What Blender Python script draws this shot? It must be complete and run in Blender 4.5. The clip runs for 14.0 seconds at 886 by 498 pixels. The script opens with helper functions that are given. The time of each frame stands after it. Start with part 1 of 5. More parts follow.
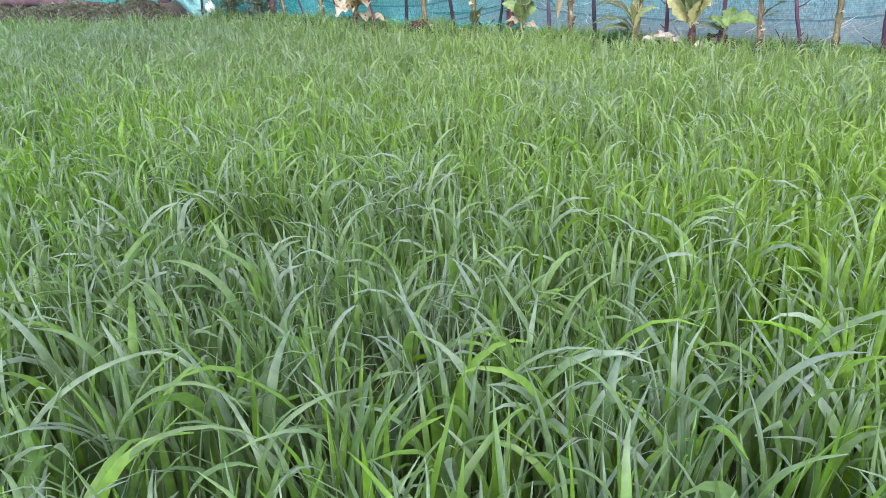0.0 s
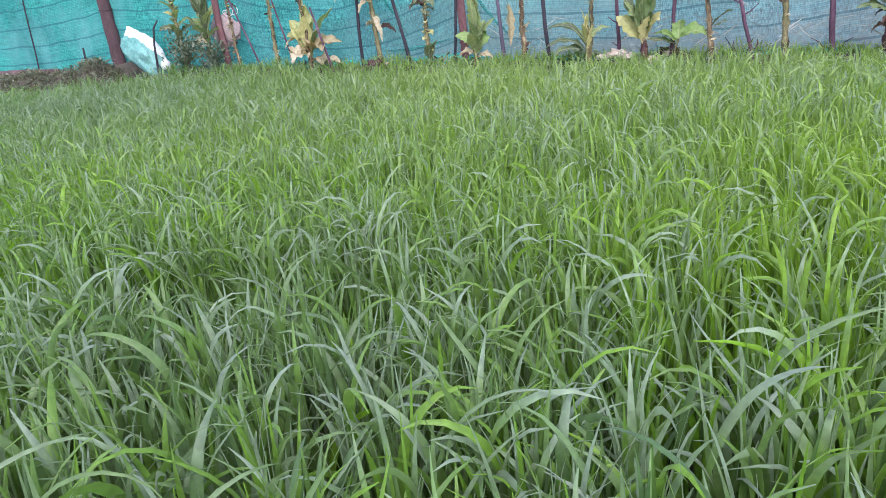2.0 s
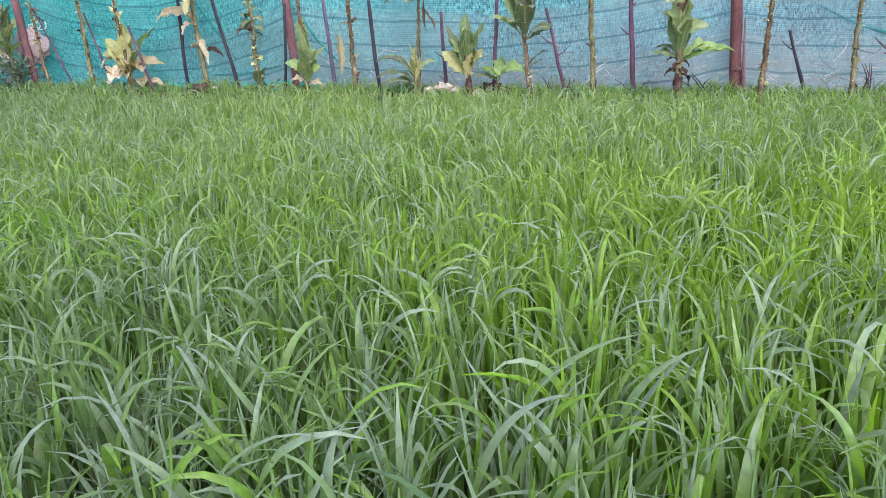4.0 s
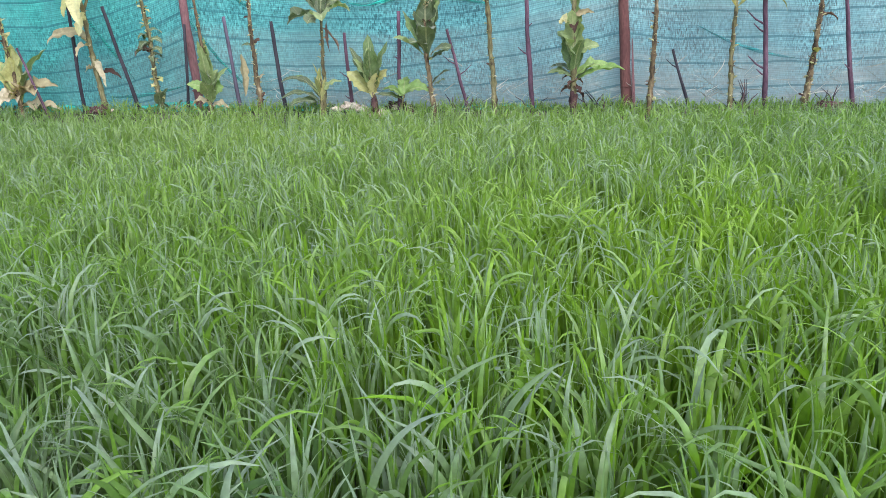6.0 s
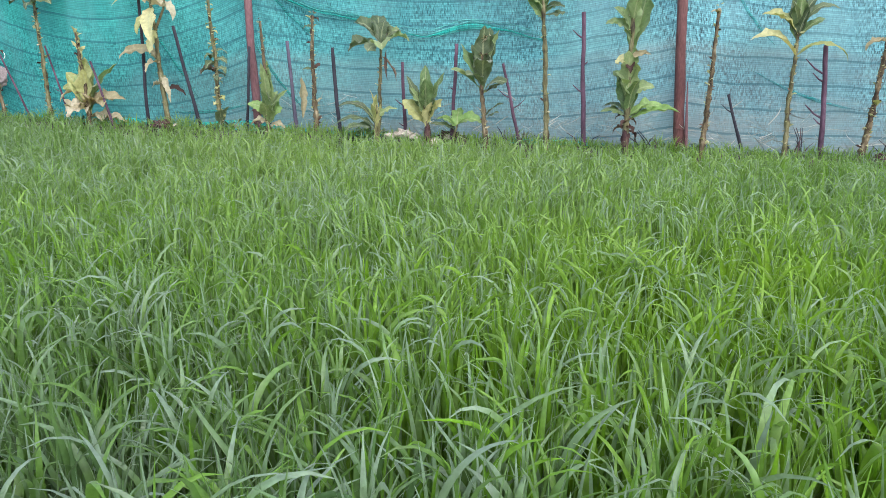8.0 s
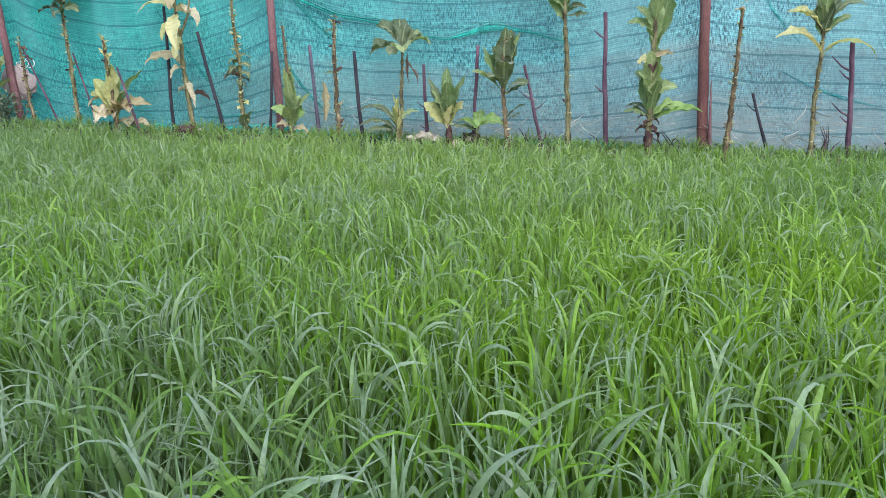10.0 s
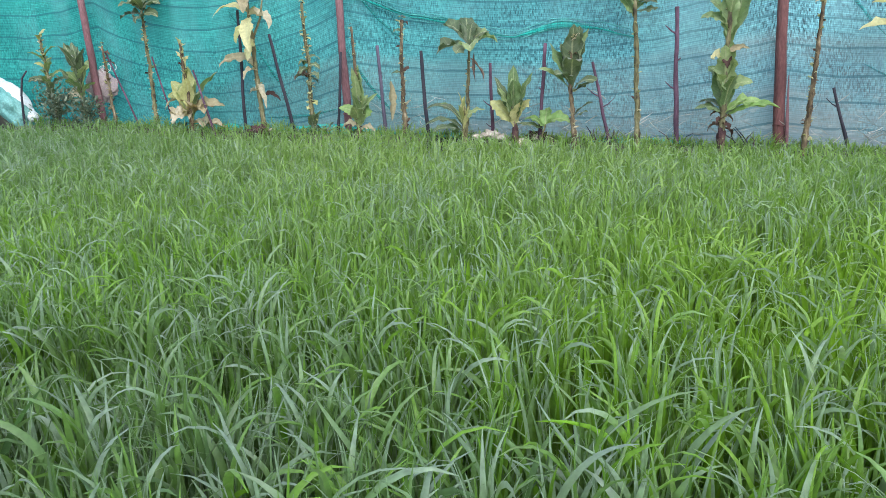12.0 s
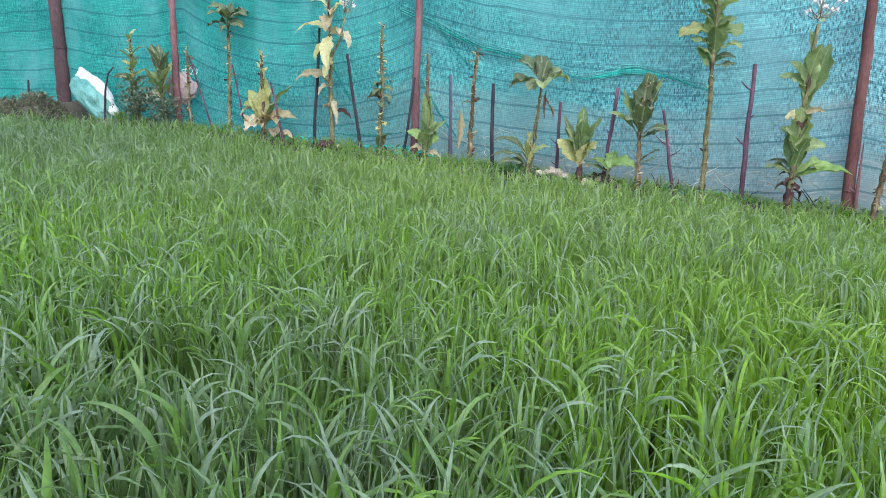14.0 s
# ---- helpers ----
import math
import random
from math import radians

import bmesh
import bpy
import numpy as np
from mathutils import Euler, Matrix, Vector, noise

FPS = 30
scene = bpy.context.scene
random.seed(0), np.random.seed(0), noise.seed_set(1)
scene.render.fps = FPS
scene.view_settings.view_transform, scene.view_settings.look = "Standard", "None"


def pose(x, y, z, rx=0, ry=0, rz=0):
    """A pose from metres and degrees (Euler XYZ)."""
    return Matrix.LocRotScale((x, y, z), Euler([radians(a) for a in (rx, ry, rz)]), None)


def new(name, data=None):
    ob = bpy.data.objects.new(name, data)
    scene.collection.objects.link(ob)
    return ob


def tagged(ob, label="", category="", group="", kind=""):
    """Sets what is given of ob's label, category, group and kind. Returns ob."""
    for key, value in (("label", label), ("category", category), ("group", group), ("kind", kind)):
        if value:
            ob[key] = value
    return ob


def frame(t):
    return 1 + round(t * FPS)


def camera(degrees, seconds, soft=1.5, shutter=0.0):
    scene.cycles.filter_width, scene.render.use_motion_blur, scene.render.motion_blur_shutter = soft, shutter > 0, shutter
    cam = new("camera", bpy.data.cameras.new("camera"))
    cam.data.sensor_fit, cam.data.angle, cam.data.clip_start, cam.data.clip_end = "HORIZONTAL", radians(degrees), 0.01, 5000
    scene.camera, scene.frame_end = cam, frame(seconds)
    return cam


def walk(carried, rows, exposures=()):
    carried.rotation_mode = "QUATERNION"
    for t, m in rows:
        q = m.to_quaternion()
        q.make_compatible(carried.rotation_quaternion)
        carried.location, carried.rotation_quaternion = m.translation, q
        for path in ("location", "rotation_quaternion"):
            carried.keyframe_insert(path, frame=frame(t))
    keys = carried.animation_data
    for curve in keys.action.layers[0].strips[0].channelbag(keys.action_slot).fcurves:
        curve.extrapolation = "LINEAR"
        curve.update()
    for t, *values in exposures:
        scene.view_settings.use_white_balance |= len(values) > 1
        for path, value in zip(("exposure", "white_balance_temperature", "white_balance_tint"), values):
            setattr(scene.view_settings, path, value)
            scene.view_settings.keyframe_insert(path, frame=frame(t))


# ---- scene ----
cam = camera(64.24, 14.0, soft=0.75)
# seconds, eye in metres, turn in degrees
PATH = [
    (0, 1.375, -0.041, 0.973, 68.83, 1.72, 24.72),
    (0.5, 1.366, -0.030, 0.978, 70.35, 3.49, 25.87),
    (1, 1.392, 0.012, 0.970, 71.14, 5.46, 23.49),
    (1.5, 1.407, 0.033, 0.964, 71.18, 6.14, 22.75),
    (2, 1.419, 0.055, 0.957, 71.28, 6.33, 21.67),
    (2.5, 1.460, 0.093, 0.958, 71.97, 5.54, 17.90),
    (3, 1.508, 0.121, 0.962, 70.99, 2.74, 12.52),
    (3.5, 1.519, 0.080, 0.975, 71.62, 2.80, 10.20),
    (4, 1.531, 0.082, 0.974, 72.29, 3.36, 9.62),
    (4.2, 1.544, 0.086, 0.977, 71.72, 3.84, 9.27),
    (6.3, 1.600, -0.001, 1.035, 73.30, 3.43, 2.34),
    (6.5, 1.588, -0.005, 1.036, 73.73, 3.45, 3.40),
    (7, 1.569, -0.018, 1.043, 74.35, 3.28, 4.11),
    (7.5, 1.536, -0.022, 1.043, 74.39, 3.20, 6.79),
    (8, 1.533, -0.032, 1.045, 75.29, 0.83, 6.38),
    (8.5, 1.522, -0.043, 1.057, 75.28, 1.29, 6.87),
    (8.7, 1.518, -0.040, 1.044, 75.25, 1.83, 7.35),
    (10.8, 1.524, -0.053, 1.063, 75.85, 1.48, 8.18),
    (11, 1.516, -0.056, 1.059, 76.90, 1.63, 8.13),
    (11.5, 1.506, -0.052, 1.052, 76.10, 1.59, 8.84),
    (12, 1.473, -0.059, 1.055, 75.47, 2.32, 12.67),
    (12.5, 1.464, -0.082, 1.065, 76.84, 1.64, 12.92),
    (13, 1.466, -0.085, 1.069, 76.47, 2.16, 13.31),
    (13.5, 1.427, -0.113, 1.079, 77.44, 1.17, 15.91),
    (14, 1.348, -0.138, 1.088, 77.53, -2.88, 17.00),
]
walk(cam, [(t, pose(x, y, z, rx, ry, rz)) for t, x, y, z, rx, ry, rz in PATH], exposures=[(0.0, 1.97, 6500, 22), (1.0, 1.84, 6520, 23), (4.2, 1.83, 6640, 22), (6.3, 1.73, 6750, 12), (14.0, 1.63, 6470, 10)])

# ---- light: a bright overcast sky ----
world = bpy.data.worlds.new("world")
scene.world = world
world.use_nodes = True
wn, wl = world.node_tree.nodes, world.node_tree.links
sky = wn.new("ShaderNodeTexSky")
sky.sky_type, sky.sun_disc = "NISHITA", False
sky.sun_elevation, sky.sun_rotation = radians(50), radians(150)
sky.dust_density, sky.ozone_density = 1.5, 3.0
pale = wn.new("ShaderNodeHueSaturation")
pale.inputs["Saturation"].default_value = 0.6
wl.new(sky.outputs[0], pale.inputs["Color"])
wl.new(pale.outputs[0], wn["Background"].inputs["Color"])
wn["Background"].inputs["Strength"].default_value = 0.15
sun = new("sun", bpy.data.lights.new("sun", "SUN"))
sun.data.energy, sun.data.angle, sun.data.color = 0.8, radians(60), (1.0, 0.96, 0.9)
sun.matrix_basis = pose(0, 0, 8, 40, 0, 30)


# ---- materials ----
def material(name):
    m = bpy.data.materials.new(name)
    m.use_nodes = True
    return m, m.node_tree.nodes, m.node_tree.links


def ramp(n, stops):
    r = n.new("ShaderNodeValToRGB")
    e = r.color_ramp.elements
    while len(e) < len(stops):
        e.new(0.5)
    for i, (p, c) in enumerate(stops):
        e[i].position, e[i].color = p, (*c, 1)
    return r


def noise_at(n, l, scale, detail=4.0, stretch=(1, 1, 1), coord="Object"):
    tc, mp, nz = n.new("ShaderNodeTexCoord"), n.new("ShaderNodeMapping"), n.new("ShaderNodeTexNoise")
    mp.inputs["Scale"].default_value = stretch
    nz.inputs["Scale"].default_value, nz.inputs["Detail"].default_value = scale, detail
    l.new(tc.outputs[coord], mp.inputs[0])
    l.new(mp.outputs[0], nz.inputs["Vector"])
    return nz


def math_node(n, l, op, a, b):
    m = n.new("ShaderNodeMath")
    m.operation = op
    for i, v in enumerate((a, b)):
        if isinstance(v, (int, float)):
            m.inputs[i].default_value = v
        else:
            l.new(v, m.inputs[i])
    return m.outputs[0]


def mix_colour(n, l, kind, fac, a, b):
    m = n.new("ShaderNodeMix")
    m.data_type, m.blend_type = "RGBA", kind
    for i, v in ((0, fac), (6, a), (7, b)):
        if isinstance(v, (int, float)):
            m.inputs[i].default_value = v
        elif isinstance(v, tuple):
            m.inputs[i].default_value = (*v, 1)
        else:
            l.new(v, m.inputs[i])
    return m.outputs[2]


def leafy(name, stops, through_colour, veined=False, rough=0.5, gloss=0.5, sheer=0.35, patch=None, vein=60.0, fuzz=0.0, sheath=None, sky_sheen=(0.235, 0.322, 0.267)):
    """A leaf: island by island its own shade, light coming through it, a fine grain."""
    m, n, l = material(name)
    geo, info = n.new("ShaderNodeNewGeometry"), n.new("ShaderNodeObjectInfo")
    pick = math_node(n, l, "FRACT", math_node(n, l, "ADD", geo.outputs["Random Per Island"], info.outputs["Random"]), 0.0)
    col = ramp(n, stops)
    l.new(pick, col.inputs[0])
    c = col.outputs[0]
    if patch:
        big = noise_at(n, l, 0.55, 2.0)
        band = ramp(n, [(0.40, (0, 0, 0)), (0.66, (1, 1, 1))])
        l.new(big.outputs[0], band.inputs[0])
        # a stretch of younger, lighter plants
        tc, mp, ball = n.new("ShaderNodeTexCoord"), n.new("ShaderNodeMapping"), n.new("ShaderNodeTexGradient")
        ball.gradient_type, mp.vector_type = "SPHERICAL", "TEXTURE"
        mp.inputs["Location"].default_value, mp.inputs["Scale"].default_value = (2.2, 2.2, 0.4), (1.5, 1.5, 3.0)
        l.new(tc.outputs["Object"], mp.inputs[0])
        l.new(mp.outputs[0], ball.inputs[0])
        young = math_node(n, l, "ADD", math_node(n, l, "MULTIPLY", band.outputs[0], 0.35), math_node(n, l, "MULTIPLY", ball.outputs["Fac"], 1.0))
        c = mix_colour(n, l, "MIX", young, c, patch)
        # a paler strip along the fence paints in haze; two other stretches are bluish
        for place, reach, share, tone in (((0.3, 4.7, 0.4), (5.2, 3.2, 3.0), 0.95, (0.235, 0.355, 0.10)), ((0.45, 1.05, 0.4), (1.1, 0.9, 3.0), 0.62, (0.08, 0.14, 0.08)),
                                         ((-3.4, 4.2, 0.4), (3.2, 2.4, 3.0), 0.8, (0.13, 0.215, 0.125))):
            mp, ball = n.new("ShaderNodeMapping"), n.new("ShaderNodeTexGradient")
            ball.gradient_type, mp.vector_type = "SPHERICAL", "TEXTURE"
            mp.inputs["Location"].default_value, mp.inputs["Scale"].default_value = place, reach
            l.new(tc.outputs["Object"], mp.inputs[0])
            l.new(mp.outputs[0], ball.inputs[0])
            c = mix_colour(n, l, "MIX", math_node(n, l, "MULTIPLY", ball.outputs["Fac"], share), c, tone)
    if veined:
        # pale midrib, and side veins that leave it aslant
        rib, run = n.new("ShaderNodeAttribute"), n.new("ShaderNodeAttribute")
        rib.attribute_name, run.attribute_name = "rib", "run"
        wave = math_node(n, l, "SINE", math_node(n, l, "SUBTRACT", math_node(n, l, "MULTIPLY", run.outputs["Fac"], 62.0), math_node(n, l, "MULTIPLY", rib.outputs["Fac"], 9.0)), 0.0)
        line = math_node(n, l, "MAXIMUM", math_node(n, l, "LESS_THAN", rib.outputs["Fac"], 0.09), math_node(n, l, "MULTIPLY", math_node(n, l, "GREATER_THAN", wave, 0.8), 0.18))
        c = mix_colour(n, l, "MIX", math_node(n, l, "MULTIPLY", line, 0.5), c, (0.42, 0.44, 0.26))
    if sheath:
        # the sheaths are yellower than the blades that they carry
        run, low, sheen_reach = n.new("ShaderNodeAttribute"), n.new("ShaderNodeMapRange"), n.new("ShaderNodeMapRange")
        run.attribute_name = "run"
        for node, vals in ((low, (0.0, 0.3, 0.62, 0.0)), (sheen_reach, (0.42, 0.78, 0.0, 1.0))):
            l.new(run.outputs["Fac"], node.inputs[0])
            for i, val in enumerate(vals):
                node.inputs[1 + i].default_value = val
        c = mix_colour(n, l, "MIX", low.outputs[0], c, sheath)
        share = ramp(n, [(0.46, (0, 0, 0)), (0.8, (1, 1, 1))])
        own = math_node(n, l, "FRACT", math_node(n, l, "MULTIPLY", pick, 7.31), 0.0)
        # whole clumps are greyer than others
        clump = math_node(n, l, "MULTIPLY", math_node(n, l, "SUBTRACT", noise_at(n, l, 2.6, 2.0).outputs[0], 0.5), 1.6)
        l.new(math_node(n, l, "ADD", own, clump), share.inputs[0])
        # sky sheen painted as pale grey on the outer part of many blades
        c = mix_colour(n, l, "MIX", math_node(n, l, "MULTIPLY", math_node(n, l, "MULTIPLY", sheen_reach.outputs[0], share.outputs[0]), 0.78), c, sky_sheen)
    grain = noise_at(n, l, vein, 3.0)
    g = ramp(n, [(0.3, (0.75, 0.75, 0.75)), (0.7, (1.12, 1.12, 1.12))])
    l.new(grain.outputs[0], g.inputs[0])
    c = mix_colour(n, l, "MULTIPLY", 1.0, c, g.outputs[0])
    p, tr, mx = n["Principled BSDF"], n.new("ShaderNodeBsdfTranslucent"), n.new("ShaderNodeMixShader")
    l.new(c, p.inputs["Base Color"])
    p.inputs["Roughness"].default_value, p.inputs["Specular IOR Level"].default_value = rough, gloss
    p.inputs["Sheen Weight"].default_value, p.inputs["Sheen Roughness"].default_value = fuzz, 0.45
    l.new(mix_colour(n, l, "MULTIPLY", 1.0, c, through_colour), tr.inputs[0])
    mx.inputs[0].default_value = sheer
    l.new(p.outputs[0], mx.inputs[1])
    l.new(tr.outputs[0], mx.inputs[2])
    l.new(mx.outputs[0], n["Material Output"].inputs[0])
    return m


def rough_stuff(name, stops, scale=12.0, stretch=(1, 1, 1), rough=0.85, bump=0.4, fine=90.0, gloss=0.3):
    m, n, l = material(name)
    nz, fz = noise_at(n, l, scale, 5.0, stretch), noise_at(n, l, fine, 3.0, stretch)
    col = ramp(n, stops)
    l.new(nz.outputs[0], col.inputs[0])
    g = ramp(n, [(0.3, (0.7, 0.7, 0.7)), (0.7, (1.15, 1.15, 1.15))])
    l.new(fz.outputs[0], g.inputs[0])
    p, b = n["Principled BSDF"], n.new("ShaderNodeBump")
    l.new(mix_colour(n, l, "MULTIPLY", 1.0, col.outputs[0], g.outputs[0]), p.inputs["Base Color"])
    p.inputs["Roughness"].default_value, p.inputs["Specular IOR Level"].default_value = rough, gloss
    b.inputs["Strength"].default_value, b.inputs["Distance"].default_value = bump, 0.01
    l.new(fz.outputs[0], b.inputs["Height"])
    l.new(b.outputs[0], p.inputs["Normal"])
    return m


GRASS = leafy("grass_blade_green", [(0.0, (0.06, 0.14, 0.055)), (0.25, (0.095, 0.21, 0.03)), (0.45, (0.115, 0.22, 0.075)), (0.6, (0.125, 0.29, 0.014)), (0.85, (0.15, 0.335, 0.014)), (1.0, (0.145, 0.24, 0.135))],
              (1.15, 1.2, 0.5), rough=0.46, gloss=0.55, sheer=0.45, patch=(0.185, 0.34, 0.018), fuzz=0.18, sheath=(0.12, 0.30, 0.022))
GREYBLADE = leafy("grass_blade_grey", [(0.0, (0.10, 0.19, 0.06)), (0.5, (0.13, 0.22, 0.10)), (1.0, (0.165, 0.25, 0.15))], (1.15, 1.2, 0.5), rough=0.5, gloss=0.5, sheer=0.4, fuzz=0.18, sheath=(0.12, 0.29, 0.03), sky_sheen=(0.185, 0.262, 0.22))
TOBACCO = leafy("leaf_green", veined=True, stops=[(0.0, (0.12, 0.20, 0.075)), (0.5, (0.18, 0.27, 0.10)), (1.0, (0.27, 0.35, 0.16))], through_colour=(1.1, 1.1, 0.6), sheer=0.40, vein=40.0, fuzz=0.3)
DARKTOBACCO = leafy("leaf_dull_green", veined=True, stops=[(0.0, (0.05, 0.085, 0.04)), (0.5, (0.08, 0.125, 0.055)), (1.0, (0.14, 0.19, 0.10))], through_colour=(1.1, 1.1, 0.6), sheer=0.34, vein=40.0, fuzz=0.3)
FRESHLEAF = leafy("leaf_light_green", veined=True, stops=[(0.0, (0.17, 0.31, 0.08)), (1.0, (0.27, 0.42, 0.14))], through_colour=(1.1, 1.1, 0.5), sheer=0.42, vein=40.0, fuzz=0.2)
YELLOWING = leafy("leaf_yellowing", veined=True, stops=[(0.0, (0.27, 0.31, 0.11)), (0.5, (0.40, 0.41, 0.17)), (1.0, (0.54, 0.52, 0.28))], through_colour=(1.1, 1.0, 0.5), vein=40.0)
WITHERED = leafy("leaf_withered", [(0.0, (0.36, 0.31, 0.19)), (0.5, (0.48, 0.43, 0.30)), (1.0, (0.57, 0.52, 0.40))], (1.0, 0.9, 0.6), rough=0.8, gloss=0.2, vein=40.0)
BROWNLEAF = leafy("leaf_dead", [(0.0, (0.05, 0.03, 0.028)), (0.5, (0.10, 0.06, 0.052)), (1.0, (0.20, 0.14, 0.11))], (1.0, 0.8, 0.6), rough=0.85, gloss=0.2, vein=40.0)
DULLWEED = leafy("weed_half_dry", [(0.0, (0.07, 0.075, 0.055)), (0.35, (0.11, 0.12, 0.085)), (0.7, (0.16, 0.165, 0.115)), (1.0, (0.26, 0.235, 0.18))], (1.0, 1.0, 0.6), rough=0.7, gloss=0.2, sheer=0.25)
DARKLEAF = leafy("leaf_dark", [(0.0, (0.06, 0.09, 0.065)), (0.5, (0.11, 0.15, 0.105)), (1.0, (0.22, 0.26, 0.19))], (1.0, 1.1, 0.5), vein=40.0)
PALESTRAW = leafy("pale_straw", [(0.0, (0.22, 0.24, 0.22)), (0.5, (0.36, 0.38, 0.35)), (1.0, (0.52, 0.52, 0.48))], (1.0, 0.95, 0.8), rough=0.7, gloss=0.3)
PETAL = leafy("petal_white", [(0.0, (0.75, 0.68, 0.72)), (1.0, (0.85, 0.82, 0.82))], (1.0, 0.95, 0.95), rough=0.6)
STALK = rough_stuff("stalk", [(0.36, (0.04, 0.033, 0.022)), (0.46, (0.12, 0.11, 0.055)), (0.58, (0.165, 0.155, 0.08)), (0.7, (0.29, 0.26, 0.17))], 30.0, (1, 1, 0.35))
DRYSTALK = rough_stuff("dry_stalk", [(0.36, (0.035, 0.025, 0.018)), (0.46, (0.11, 0.08, 0.047)), (0.58, (0.165, 0.13, 0.08)), (0.7, (0.31, 0.26, 0.18))], 32.0, (1, 1, 0.35))
REDBARK = rough_stuff("red_brown_bark", [(0.25, (0.075, 0.032, 0.034)), (0.5, (0.13, 0.055, 0.055)), (0.75, (0.20, 0.105, 0.10))], 6.0, (1, 1, 0.25), bump=0.6)
PINKBARK = rough_stuff("faded_red_bark", [(0.25, (0.10, 0.05, 0.055)), (0.5, (0.18, 0.09, 0.10)), (0.75, (0.26, 0.15, 0.155))], 6.0, (1, 1, 0.25), bump=0.6)
DARKBARK = rough_stuff("dark_brown_bark", [(0.25, (0.04, 0.026, 0.03)), (0.5, (0.075, 0.046, 0.052)), (0.75, (0.13, 0.085, 0.09))], 6.0, (1, 1, 0.25), bump=0.6)
PURPLE = rough_stuff("purple_bark", [(0.25, (0.045, 0.027, 0.042)), (0.5, (0.095, 0.05, 0.08)), (0.75, (0.17, 0.10, 0.145))], 10.0, (1, 1, 0.3), bump=0.6)
BLACKSTICK = rough_stuff("blackened_stick", [(0.3, (0.018, 0.018, 0.028)), (0.7, (0.05, 0.045, 0.06))], 10.0, (1, 1, 0.3))
GREYSTICK = rough_stuff("grey_violet_stick", [(0.3, (0.06, 0.055, 0.085)), (0.7, (0.13, 0.11, 0.16))], 10.0, (1, 1, 0.3))
WETSOIL = rough_stuff("wet_soil", [(0.2, (0.022, 0.024, 0.026)), (0.5, (0.045, 0.046, 0.045)), (0.8, (0.08, 0.078, 0.07))], 5.0, rough=0.22, bump=0.5, fine=30.0, gloss=0.6)
SOIL = rough_stuff("soil", [(0.2, (0.035, 0.032, 0.026)), (0.5, (0.07, 0.062, 0.05)), (0.8, (0.13, 0.115, 0.095))], 3.0, rough=0.9, bump=1.0, fine=40.0)
CLOD = rough_stuff("reddish_clod", [(0.25, (0.03, 0.015, 0.018)), (0.5, (0.065, 0.032, 0.034)), (0.8, (0.14, 0.085, 0.075))], 14.0, bump=0.8)
STONE = rough_stuff("pale_stone", [(0.25, (0.33, 0.26, 0.20)), (0.6, (0.50, 0.44, 0.37)), (0.85, (0.60, 0.56, 0.50))], 14.0, bump=0.5)
SACK = rough_stuff("white_plastic", [(0.25, (0.40, 0.48, 0.50)), (0.7, (0.55, 0.60, 0.62))], 8.0, rough=0.45, bump=0.3, gloss=0.5)
PINKSACK = rough_stuff("pink_plastic", [(0.25, (0.22, 0.20, 0.21)), (0.7, (0.38, 0.30, 0.30))], 6.0, rough=0.5, bump=0.3, gloss=0.5)
WRAP = rough_stuff("teal_net_fold", [(0.25, (0.04, 0.19, 0.18)), (0.7, (0.17, 0.38, 0.36))], 7.0, (1, 1, 0.4), rough=0.6)
CORD = rough_stuff("white_cord", [(0.3, (0.60, 0.62, 0.60)), (0.7, (0.75, 0.76, 0.74))], 20.0)


